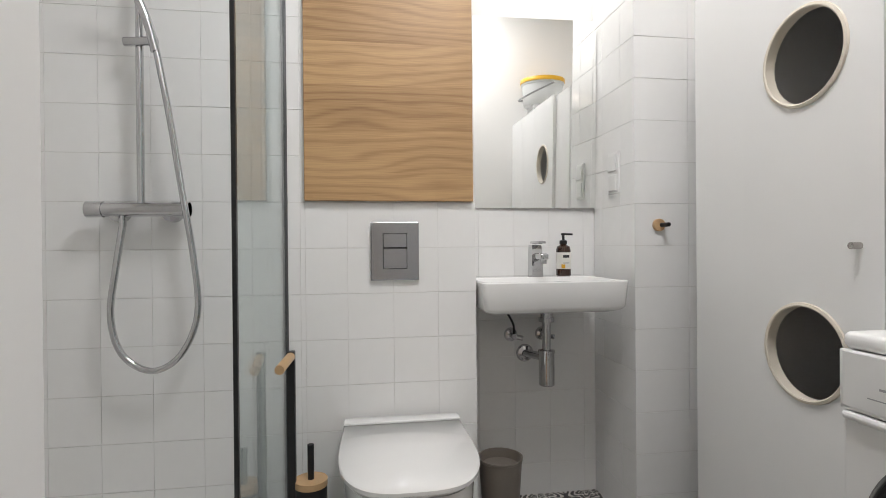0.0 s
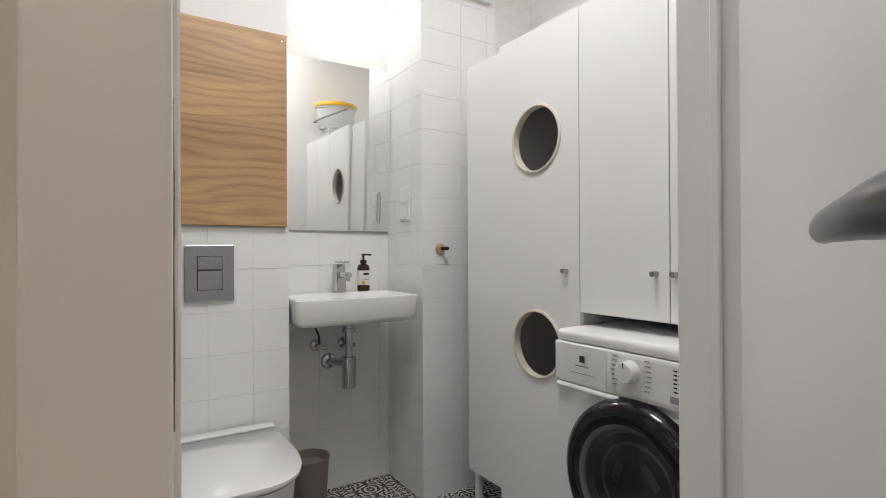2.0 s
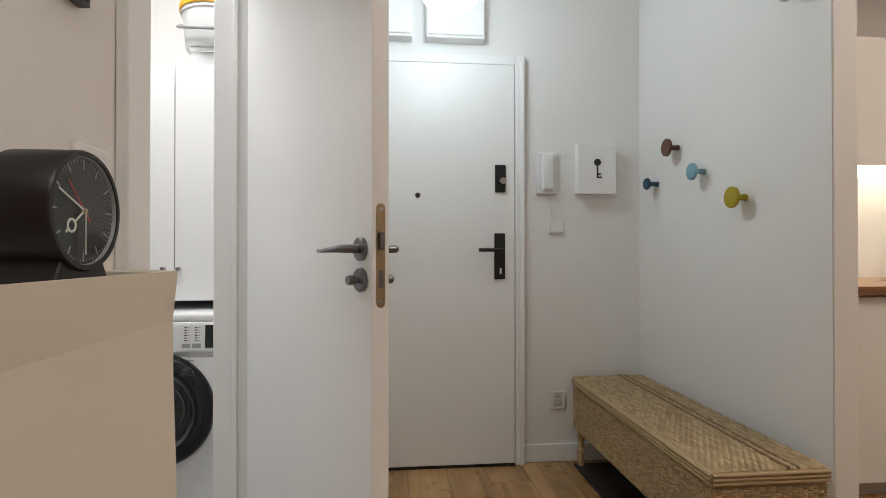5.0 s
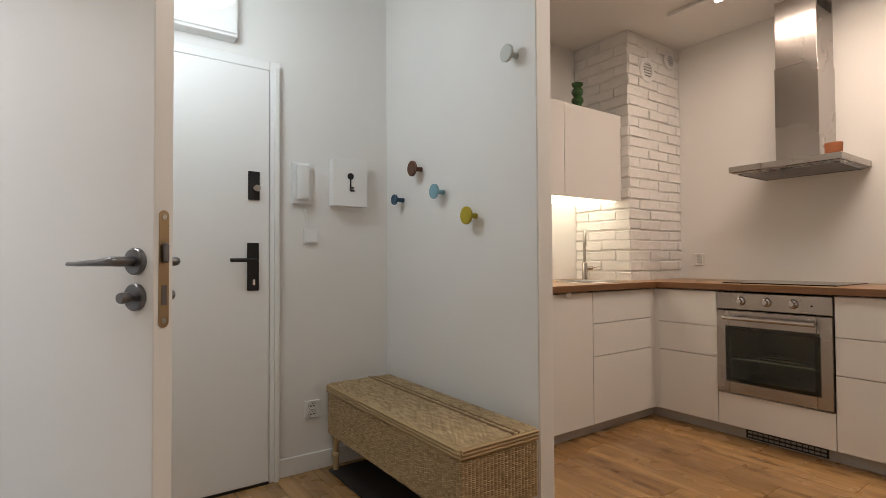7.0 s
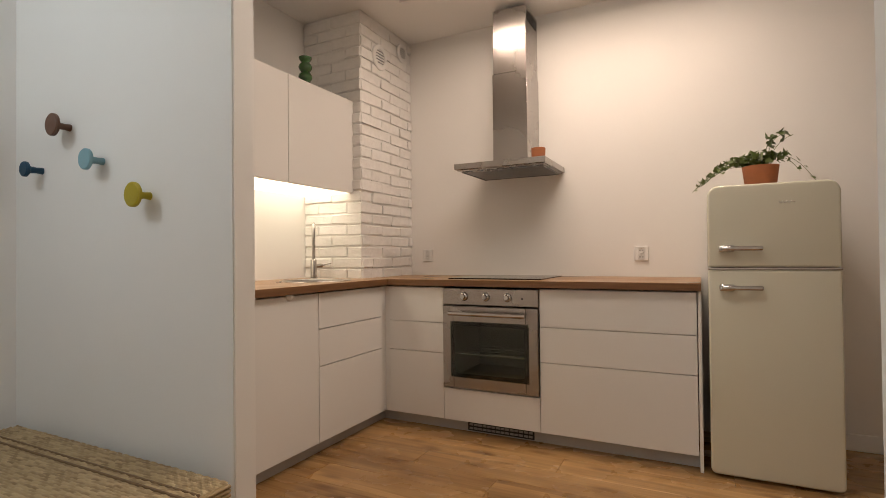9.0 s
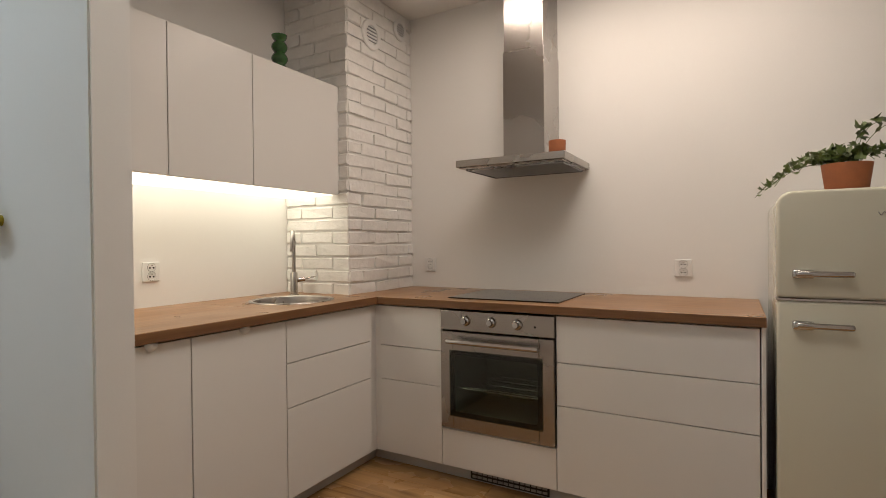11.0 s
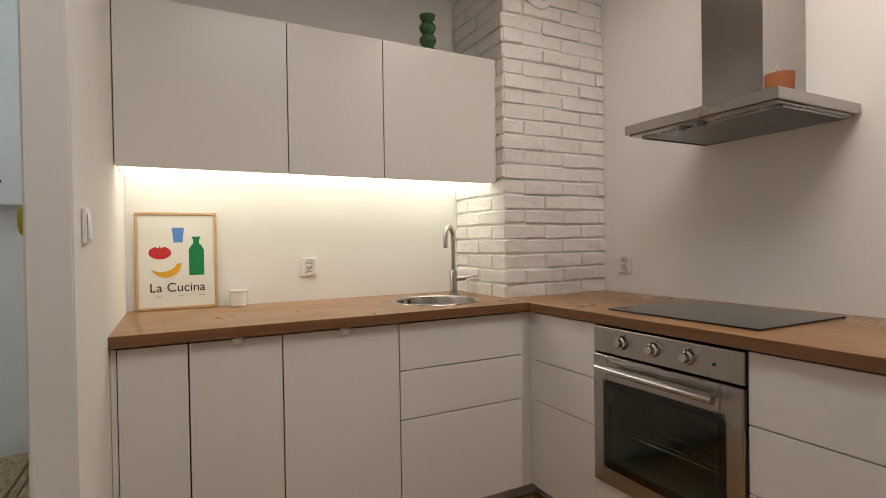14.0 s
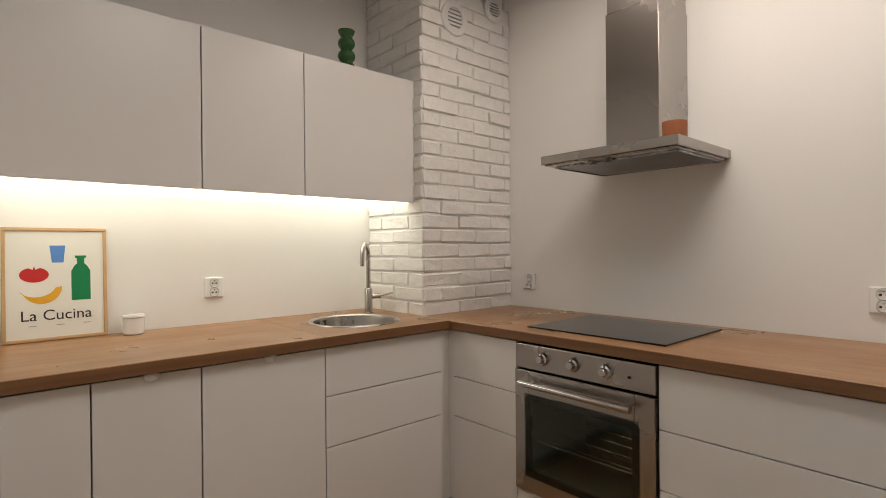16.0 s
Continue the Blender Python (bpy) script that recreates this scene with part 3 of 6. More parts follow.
def plate_with_hole(x0, x1, y0, y1, cx, cy, r, z0, z1, n=48):
    own = bmesh.new()
    rings = []
    for z in (z0, z1):
        inner, outer = [], []
        corners = [math.atan2(yy - cy, xx - cx) % (2 * math.pi) for xx in (x0, x1) for yy in (y0, y1)]
        angles = sorted([2 * math.pi * k / (n - 4) + 0.003 for k in range(n - 4)] + corners)
        for a in angles:
            c, s = math.cos(a), math.sin(a)
            inner.append(own.verts.new((cx + r * c, cy + r * s, z)))
            t = min(((x1 - cx) if c > 0 else (cx - x0)) / max(abs(c), 1e-6), ((y1 - cy) if s > 0 else (cy - y0)) / max(abs(s), 1e-6))
            outer.append(own.verts.new((cx + t * c, cy + t * s, z)))
        rings.append((inner, outer))
    (i0, o0), (i1, o1) = rings
    for k in range(n):
        m = (k + 1) % n
        own.faces.new((i1[k], o1[k], o1[m], i1[m]))
        own.faces.new((i0[k], i0[m], o0[m], o0[k]))
        own.faces.new((i0[k], i1[k], i1[m], i0[m]))
        own.faces.new((o0[k], o0[m], o1[m], o1[k]))
    return own


SINK = (1.40, -2.735)
worktop = empty("worktop", 1.09, -3.055, 0.885, "oiled brown wooden worktop in an L shape", "worktop")
WX, WY = 1.088, -3.052
part("stave", box(WX - 1.09, LEFT_X - 1.09, -2.42 + 3.055, KIT_Y + 3.055, 0.001, 0.040, 0.002), M_WOOD_Y, worktop)
part("stave", plate_with_hole(WX - 1.09, LEFT_X - 1.09, -3.052 + 3.055, -2.4205 + 3.055, SINK[0] - 1.09, SINK[1] + 3.055, 0.195, 0.001, 0.040), M_WOOD_Y, worktop)
part("stave", box(-0.712 - 1.09, LEFT_X - 1.09, BACK_Y + 3.055, -3.0525 + 3.055, 0.001, 0.040, 0.002), M_WOOD_X, worktop)
# thin strips whose darker wood paints the shade on the worktop front
part("front_edge", box(WX - 1.09 - 0.002, WX - 1.09 - 0.0001, 0.0035, KIT_Y + 3.055, 0.0015, 0.0385, 0.0008), M_EDGE_Y, worktop, "front edge with its shade in the wood colour")
part("front_edge", box(-0.712 - 1.09, WX - 1.09 - 0.0025, 0.0026, 0.0046, 0.0015, 0.0385, 0.0008), M_EDGE_X, worktop, "front edge with its shade in the wood colour")

sink = empty("sink", SINK[0], SINK[1], 0.925, "round stainless steel sink set in the worktop", "sink")
part("bowl", lathe([(0.216, 0.0005), (0.214, 0.004), (0.198, 0.005), (0.190, 0.0), (0.186, -0.02), (0.178, -0.13), (0.165, -0.150), (0.05, -0.158), (0.0, -0.158)], 64), M_STEEL, sink, "", 35)
part("drain", lathe([(0.0, -0.150), (0.04, -0.150), (0.045, -0.1575)], 24), M_CHROME, sink, "", 30)
over = part("overflow", lathe([(0.0, 0.0), (0.022, 0.0), (0.022, 0.004), (0.0, 0.004)], 20, pose(0.155, 0.09, -0.032, 0, -80, 30)), M_CHROME, sink)
for k in range(6):
    a = math.radians(18 + k * 4.2)
    part("slot", box(-0.0015, 0.0015, -0.0028, 0.0028, -0.036, -0.010), M_BLACK, over).matrix_basis = pose(0.1835 * math.cos(a), 0.1835 * math.sin(a), 0, 0, 0, math.degrees(a))

tap = empty("kitchen_tap", 1.60, -2.945, 0.925, "brushed steel tap with a hooked spout behind the sink", "tap")
part("base", lathe([(0.027, 0), (0.027, 0.004), (0.0205, 0.008), (0.0205, 0.125), (0.017, 0.13), (0, 0.13)], 28), M_STEEL, tap, "", 35)
part("spout", tube([(0, 0, 0.12), (0, 0, 0.20), (0, 0, 0.31), (-0.012, 0.014, 0.345), (-0.037, 0.042, 0.362), (-0.062, 0.070, 0.345), (-0.072, 0.082, 0.31), (-0.073, 0.084, 0.25)], 0.0115, 14), M_STEEL, tap, "", 50)
part("lever", rod((0.0, -0.015, 0.085), (-0.02, -0.062, 0.088), 0.0135), M_STEEL, tap, "", 40)
part("lever", rod((-0.018, -0.058, 0.088), (-0.045, -0.125, 0.100), 0.0045), M_STEEL, tap, "", 40)

# wall cabinets and their light panels
for y0, y1, lab in ((-1.445, -2.052, "wide white wall cabinet with a flat door"), (-2.055, -2.472, "narrow white wall cabinet with a flat door"), (-2.475, -3.082, "white wall cabinet with a flat door beside the bricks")):
    cab = empty("wall_cabinet", 1.368, (y0 + y1) / 2, 1.502, lab, "cabinet", "kitchen wall cabinets")
    w = (y0 - y1) / 2
    part("body", box(0.035, LEFT_X - 1.368, -w + 0.001, w - 0.001, 0.006, 0.612), M_FRONT, cab)
    part("door", box(0, 0.019, -w + 0.0006, w - 0.0006, -0.004, 0.615, 0.0018, 2), M_FRONT, cab)
    part("edge_strip", box(0.021, 0.034, -w + 0.002, w - 0.002, -0.003, 0.005), M_EDGEBAND, cab, "pale wooden edge strip")
    panel = empty("under_cabinet_lamp", 1.58, (y0 + y1) / 2, 1.508, "glowing white light panel under the wall cabinet", "lamp", "under cabinet lamps")
    part("diffuser", box(-0.172, 0.205, -w + 0.007, w - 0.007, -0.010, -0.001, 0.003), M_LED, panel)

# oven
oven = empty("oven", 0.4005, FY, 0.275, "stainless steel built-in oven with a dark glass door", "oven")
part("control_panel", box(-0.2965, 0.2965, -0.03, 0.010, 0.500, 0.598, 0.003, 2), M_STEEL, oven)
for x in (0.155, 0.016, -0.118):
    knob = part("knob", lathe([(0, 0.032), (0.013, 0.032), (0.0150, 0.029), (0.0155, 0.014), (0.022, 0.012), (0.024, 0.006), (0.026, 0.003), (0.026, 0.0)], 28, pose(x, 0.010, 0.551, -90)), M_CHROME, oven, "", 35)
    part("pointer", box(x - 0.003, x + 0.003, 0.016, 0.026, 0.560, 0.579, 0.0015), M_DKSTEEL, knob)
part("indicator_lamp", lathe([(0, 0.003), (0.005, 0.003), (0.006, 0)], 16, pose(-0.205, 0.010, 0.545, -90)), M_BLACK, oven)
door = part("door_frame", box(-0.2965, -0.225, -0.012, 0.016, 0.003, 0.492, 0.003), M_STEEL, oven)
part("door_frame", box(0.225, 0.2965, -0.012, 0.016, 0.003, 0.492, 0.003), M_STEEL, oven)
part("door_frame", box(-0.225, 0.225, -0.012, 0.0155, 0.003, 0.085, 0.003), M_STEEL, oven)
part("door_frame", box(-0.225, 0.225, -0.012, 0.0155, 0.385, 0.492, 0.003), M_STEEL, oven)
gb = box(-0.243, 0.243, 0.0182, 0.0212, 0.068, 0.402)
bmesh.ops.bevel(gb, geom=[e for e in gb.edges if abs(e.verts[0].co.y - e.verts[1].co.y) > 0.003], offset=0.028, segments=6, affect="EDGES")
glass_ob = part("window", gb, M_OVENGLASS, oven, "dark tinted oven window")


def rounded(hw, z0, z1, r, n=6):
    """A rectangle with rounded corners, corner by corner."""
    out = []
    for cx, cz, a0 in ((hw - r, z1 - r, 0), (r - hw, z1 - r, 90), (r - hw, z0 + r, 180), (hw - r, z0 + r, 270)):
        out += [(cx + r * math.cos(math.radians(a0 + 90 * k / n)), cz + r * math.sin(math.radians(a0 + 90 * k / n))) for k in range(n + 1)]
    return out


bd = bmesh.new()
loops = [[bd.verts.new((x, y, z)) for x, z in rounded(*o)] for y in (0.0166, 0.0176) for o in ((0.2415, 0.0695, 0.4005, 0.027), (0.2180, 0.0930, 0.3770, 0.018))]
for a, b in ((0, 1), (2, 3), (0, 2), (1, 3)):
    for k in range(len(loops[0])):
        q = (k + 1) % len(loops[0])
        bd.faces.new((loops[a][k], loops[a][q], loops[b][q], loops[b][k]))
bmesh.ops.recalc_face_normals(bd, faces=bd.faces)
part("window_border", bd, M_BLACK, glass_ob, "black printed border")
rim = bmesh.new()
for z in (0.06, 0.405):
    box(-0.235, 0.235, -0.40, -0.012, z, z + 0.006, bm=rim)
for x in (-0.236, 0.230):
    box(x, x + 0.006, -0.40, -0.012, 0.06, 0.411, bm=rim)
box(-0.236, 0.236, -0.406, -0.40, 0.06, 0.411, bm=rim)
part("cavity", rim, M_ENAMEL, oven, "oven cavity enamel, lightened for the room mirrored in the window")
rack = part("rack", rod((-0.225, -0.03, 0.20), (0.225, -0.03, 0.20), 0.0036, 8), M_CHROME, oven, "chrome wire rack")
for k in range(4):
    part("wire", rod((-0.225, -0.06 - k * 0.09, 0.20), (0.225, -0.06 - k * 0.09, 0.20), 0.0025, 8), M_CHROME, rack)
part("handle", rod((-0.235, 0.062, 0.452), (0.235, 0.062, 0.452), 0.0130, 20), M_CHROME, oven, "polished bar handle", 40)
for x in (-0.205, 0.205):
    part("handle_bracket", rod((x, 0.012, 0.452), (x, 0.062, 0.452), 0.008, 14), M_STEEL, oven)

hob = empty("hob", 0.4035, -3.395, 0.925, "black glass induction hob on the worktop", "hob")
part("glass", box(-0.297, 0.297, -0.245, 0.245, 0.0005, 0.007, 0.002, 2), M_HOB, hob)

# cooker hood
hood = empty("cooker_hood", 0.40, BACK_Y, 1.613, "stainless steel T-shaped cooker hood", "cooker hood")
part("canopy", box(-0.298, 0.298, 0.001, 0.492, 0.008, 0.045, 0.003, 2), M_STEEL, hood)
under = part("underside", box(-0.285, 0.285, 0.014, 0.480, 0.002, 0.0078, 0.002), M_STEEL, hood, "steel underside of the canopy")
part("filter", box(-0.262, 0.262, 0.035, 0.420, -0.001, 0.0018, 0.001), M_DKSTEEL, under, "dark grease filter")
for y in (0.030, 0.422):
    part("filter_rail", box(-0.268, 0.268, y, y + 0.006, -0.005, 0.0018, 0.001), M_SATIN, under)
for x in (-0.272, 0.266):
    part("filter_rail", box(x, x + 0.006, 0.036, 0.422, -0.005, 0.0018, 0.001), M_SATIN, under)
for x in (0.075, 0.005):
    part("button", lathe([(0, -0.012), (0.015, -0.012), (0.017, -0.009), (0.017, 0.004), (0, 0.004)], 20, pose(x, 0.440, -0.001)), M_DKSTEEL, hood, "round steel control knob", 40)
part("lower_flue", box(-0.124, 0.112, 0.001, 0.272, 0.046, 0.66, 0.002), M_STEEL, hood)
part("upper_flue", box(-0.119, 0.107, 0.001, 0.267, 0.6615, 1.085, 0.002), M_STEEL, hood)
part("flue_vent", box(-0.1215, -0.1195, 0.03, 0.24, 1.00, 1.06), M_BLACK, hood, "black slotted flue vent")
cup = empty("terracotta_cup", 0.186, -3.405, 1.659, "small terracotta cup standing on the hood", "cup")
part("body", lathe([(0, 0), (0.038, 0), (0.041, 0.004), (0.044, 0.078), (0.041, 0.079), (0.037, 0.01), (0, 0.008)], 32), M_TERRA, cup, "", 40)

# fridge
fridge = empty("fridge", -1.005, -3.40, 0, "cream retro fridge freezer with chrome handles", "fridge")


def rounded_door(x0, x1, y0, y1, z0, z1, low, high):
    """A slab whose lower and upper corners are rounded wide and whose edges are soft."""
    own = box(x0, x1, y0, y1, z0, z1)
    for z, r in ((z0, low), (z1, high)):
        if r:
            bmesh.ops.bevel(own, geom=[e for e in own.edges if abs(e.verts[0].co.y - e.verts[1].co.y) > 0.02 and all(abs(v.co.z - z) < 1e-4 for v in e.verts) and all(min(abs(v.co.x - x0), abs(v.co.x - x1)) < 1e-4 for v in e.verts)], offset=r, segments=7, profile=0.5, affect="EDGES")
    bmesh.ops.bevel(own, geom=[e for e in own.edges if e.calc_face_angle(0) > 0.9], offset=0.013, segments=4, profile=0.5, affect="EDGES")
    return own


part("body", rounded_door(-0.258, 0.258, -0.30, 0.27, 0.014, 1.386, 0.02, 0.05), M_CREAM, fridge, "", 45)
part("door", rounded_door(-0.262, 0.262, 0.275, 0.345, 0.014, 0.990, 0.025, 0.0), M_CREAM, fridge, "", 45)
part("door", rounded_door(-0.262, 0.262, 0.275, 0.345, 1.001, 1.392, 0.0, 0.052), M_CREAM, fridge, "", 45)
part("trim_strip", box(-0.2635, 0.2635, 0.272, 0.346, 0.9908, 1.0002, 0.002), M_CHROME, fridge, "chrome strip between the doors")
for z in (1.090, 0.905):
    h = part("handle", box(0.035, 0.205, 0.362, 0.378, z - 0.011, z + 0.011, 0.008, 3), M_CHROME, fridge, "chrome lever handle", 50)
    part("handle_mount", box(0.150, 0.215, 0.340, 0.372, z - 0.016, z + 0.016, 0.007, 3), M_CHROME, h, "", 50)
    part("handle_mount", box(0.060, 0.072, 0.340, 0.364, z - 0.008, z + 0.008, 0.003), M_CHROME, h)
part("badge", tube([(-0.03 - 0.008 * k, 0.3465, 1.300 + 0.006 * (-1) ** k * (1 if k < 7 else 0)) for k in range(9)], 0.0014, 6), M_CHROME, fridge, "small chrome script badge")
for x in (-0.2, 0.2):
    for y in (-0.25, 0.25):
        part("foot", rod((x, y, 0), (x, y, 0.018), 0.02), M_BLACK, fridge)

# ivy
ivy = empty("potted_ivy", -0.99, -3.32, 1.3925, "trailing green ivy in a terracotta pot on the fridge", "potted plant")
part("saucer", lathe([(0, 0), (0.074, 0), (0.080, 0.006), (0.077, 0.007), (0, 0.005)], 36), M_TERRA, ivy, "", 35)
part("pot", lathe([(0, 0.006), (0.066, 0.006), (0.069, 0.010), (0.082, 0.110), (0.083, 0.114), (0.078, 0.114), (0.074, 0.095), (0, 0.093)], 36), M_TERRA, ivy, "", 35)
part("soil", lathe([(0, 0.102), (0.05, 0.100), (0.075, 0.096)], 20), M_SOIL, ivy)
rng = random.Random(11)


def leaf_mesh(bm, m):
    pts = ((0, 0), (0.42, -0.12), (0.5, 0.28), (0.25, 0.42), (0.22, 0.62), (0, 1.0), (-0.22, 0.62), (-0.25, 0.42), (-0.5, 0.28), (-0.42, -0.12))
    c = bm.verts.new(m @ Vector((0, 0.35, 0.0)))
    vs = [bm.verts.new(m @ Vector((x, y, 0.12 * abs(x) + 0.10 * y * y))) for x, y in pts]
    for k in range(len(vs)):
        bm.faces.new((c, vs[k], vs[(k + 1) % len(vs)]))


stems, leaves = bmesh.new(), bmesh.new()
trails = [(rng.uniform(-0.30, 0.45), rng.uniform(0.24, 0.31), rng.uniform(-0.01, 0.03), rng.uniform(-0.10, -0.085), 12) for k in range(5)]
trails += [(0.15, 0.33, 0.0, -0.125, 9), (0.35, 0.20, 0.03, -0.04, 9), (2.9, 0.23, 0.035, -0.09, 7), (3.2, 0.18, 0.04, -0.03, 8), (3.35, 0.12, 0.05, 0.02, 7)]
trails += [(2.7, 0.10, 0.10, 0.15, 9), (2.4, 0.07, 0.09, 0.14, 8), (2.9, 0.14, 0.09, 0.145, 6)]
trails += [(rng.uniform(0, 6.28), rng.uniform(0.05, 0.11), rng.uniform(0.02, 0.05), rng.uniform(0.0, 0.045), 5) for k in range(14)]
for a, reach, up, drop, n in trails:
    p0 = Vector((0.03 * math.cos(a), 0.03 * math.sin(a), 0.10))
    p1 = Vector((reach * 0.5 * math.cos(a), reach * 0.5 * math.sin(a), 0.115 + up))
    p2 = Vector((reach * math.cos(a + 0.2), reach * math.sin(a + 0.2), 0.115 + drop))
    via = 2 * p1 - (p0 + p2) / 2
    line = [(1 - k / 6) ** 2 * p0 + 2 * (k / 6) * (1 - k / 6) * via + (k / 6) ** 2 * p2 for k in range(7)]
    tube(line, 0.0012, 5, stems, 2)
    for q in range(n):
        t = (q + 0.8) / n
        p = (1 - t) ** 2 * p0 + 2 * t * (1 - t) * via + t * t * p2 + Vector((rng.uniform(-0.012, 0.012), rng.uniform(-0.014, 0.014), rng.uniform(-0.004, 0.012)))
        size = rng.uniform(0.030, 0.044) * (1.0 - 0.4 * t * (reach > 0.15))
        leaf_mesh(leaves, Matrix.Translation(p) @ Euler((rng.uniform(0.1, 1.3), rng.uniform(-0.7, 0.7), rng.uniform(0, 6.3))).to_matrix().to_4x4() @ Matrix.Scale(size, 4))
part("stems", stems, M_LEAF, ivy)
tagged(part("leaves", leaves, M_LEAF, ivy), kind="stuff")

# poster, jar, vase
poster = empty("framed_poster", 1.772, -1.640, 0.925, "framed food poster in pale wood leaning on the wall", "poster")
poster.matrix_basis = pose(1.768, -1.640, 0.926, 0, 3.0, 0)
PW, PH = 0.163, 0.43
for y0, y1, z0, z1 in ((-PW, PW, 0, 0.012), (-PW, PW, PH - 0.012, PH), (-PW, -PW + 0.012, 0.012, PH - 0.012), (PW - 0.012, PW, 0.012, PH - 0.012)):
    part("frame", box(-0.008, 0.010, y0, y1, z0, z1, 0.0015), M_PINE, poster, "pale wooden frame")
sheet = part("print", box(-0.001, 0.006, -PW + 0.012, PW - 0.012, 0.012, PH - 0.012), M_PAPER, poster, "off-white printed sheet")


def flat(name, outline, mat, parent, x=-0.0016):
    """A thin flat shape in the plane of a sheet; u runs to the viewer's right."""
    own = bmesh.new()
    vs = [own.verts.new((x, -u, v)) for u, v in outline]
    f = own.faces.new(vs)
    ext = bmesh.ops.extrude_face_region(own, geom=[f])
    for v in ext["geom"]:
        if isinstance(v, bmesh.types.BMVert):
            v.co.x += 0.0006
    return part(name, own, mat, parent)


def oval(cu, cv, a, b, n=28, a0=0.0, a1=2 * math.pi):
    return [(cu + a * math.cos(a0 + (a1 - a0) * k / n), cv + b * math.sin(a0 + (a1 - a0) * k / n)) for k in range(n)]


flat("glass_print", [(-0.021, 0.362), (0.029, 0.362), (0.022, 0.296), (-0.014, 0.296)], M_BLUE, sheet)
tom = [(u, v - (0.011 * math.exp(-((u + 0.068) / 0.012) ** 2) if v > 0.251 else 0.0)) for u, v in oval(-0.068, 0.251, 0.044, 0.029, 48)]
flat("tomato_print", tom, M_RED, sheet)
for du, dv in ((-0.020, 0.027), (0.0, 0.034), (0.020, 0.027)):
    flat("stalk_print", [(-0.073, 0.264), (-0.068 + du, 0.251 + dv), (-0.063, 0.264)], M_RED, sheet, -0.0023)
flat("bottle_print", [(0.046, 0.148), (0.108, 0.148), (0.108, 0.262), (0.096, 0.285), (0.089, 0.290), (0.089, 0.312), (0.095, 0.312), (0.095, 0.322), (0.059, 0.322), (0.059, 0.312), (0.065, 0.312), (0.065, 0.290), (0.058, 0.285), (0.046, 0.262)], M_GREEN, sheet)
arc = [(-0.045 + 0.062 * math.cos(a), 0.205 + 0.065 * math.sin(a)) for a in [math.radians(200 + k * 8) for k in range(21)]]
inner = [(-0.062 + 0.064 * math.cos(a), 0.224 + 0.058 * math.sin(a)) for a in [math.radians(360 - k * 8) for k in range(3, 19)]]
flat("banana_print", arc + inner, M_YELLOW, sheet)


def lettering(name, body, size, mat, parent, m, extrude=0.0004):
    cu = bpy.data.curves.new(name, "FONT")
    cu.body, cu.size, cu.extrude, cu.align_x = body, size, extrude, "CENTER"
    tmp = bpy.data.objects.new("tmp", cu)
    scene.collection.objects.link(tmp)
    bpy.context.view_layer.update()
    me = bpy.data.meshes.new_from_object(tmp.evaluated_get(bpy.context.evaluated_depsgraph_get()))
    bpy.data.objects.remove(tmp)
    me.transform(m)
    me.materials.append(mat)
    ob = new(name, me)
    ob.parent = parent
    return ob


FACE_X = Matrix(((0, 0, -1, 0), (-1, 0, 0, 0), (0, 1, 0, 0), (0, 0, 0, 1)))
lettering("title", "La Cucina", 0.056, M_INK, sheet, Matrix.Translation((-0.0016, 0.0, 0.078)) @ FACE_X)
for u in (-0.075, 0.01, 0.095):
    part("small_print", box(-0.0022, -0.0010, -u - 0.012, -u + 0.012, 0.056, 0.059), M_LGREY, sheet)
jar = empty("white_jar", 1.715, -1.885, 0.925, "small white ceramic jar with a lid", "jar")
part("body", lathe([(0, 0.0005), (0.034, 0.0005), (0.038, 0.005), (0.039, 0.066), (0.036, 0.069), (0, 0.069)], 32), M_GLOSS, jar, "", 35)
part("lid", lathe([(0, 0.079), (0.040, 0.079), (0.042, 0.076), (0.042, 0.070), (0, 0.0695)], 32), M_GLOSS, jar, "", 35)
vase = empty("green_vase", 1.50, -2.765, 2.114, "green glazed vase of stacked bulges on the cabinet", "vase")
prof = [(0, 0.001), (0.030, 0.001)]
for k in range(1, 41):
    z = 0.001 + 0.215 * k / 40
    prof.append((0.029 + 0.016 * abs(math.sin(math.pi * k / 40 * 3.5)) - 0.004 * k / 40, z))
part("body", lathe(prof + [(0.018, 0.217), (0.018, 0.15), (0, 0.15)], 36), M_GREENGLASS, vase, "", 60)


# sockets and switches
def double_socket(x, y, z, rz, lab):
    so = empty("socket", x, y, z, lab, "socket", "double sockets", rz=rz)
    part("plate", box(-0.041, 0.041, -0.012, -0.0005, -0.046, 0.046, 0.004, 2), M_PLASTIC, so)
    for dz in (-0.021, 0.021):
        face = part("outlet", lathe([(0.0195, 0.0122), (0.0195, 0.0160), (0.0178, 0.0160), (0.0170, 0.0128), (0, 0.0128)], 24, pose(0, 0, dz, 90)), M_PLASTIC, so)
        part("outlet_rim", lathe([(0.0200, 0.0125), (0.0200, 0.0135), (0.0212, 0.0135), (0.0212, 0.0125)], 24, pose(0, 0, dz, 90)), M_GREY, face)
        part("earth_pin", rod((0, -0.0126, dz + 0.010), (0, -0.0170, dz + 0.010), 0.0026, 8), M_STEEL, face)
        for dx in (-0.007, 0.007):
            part("hole", rod((dx * 1.2, -0.0124, dz - 0.002), (dx * 1.2, -0.0134, dz - 0.002), 0.0042, 10), M_BLACK, face)
    return so


double_socket(LEFT_X, -2.222, 1.092, -90, "white double socket above the worktop")
double_socket(1.155, BACK_Y, 1.073, 180, "white double socket beside the bricks")
double_socket(-0.378, BACK_Y, 1.073, 180, "white double socket above the drawers")
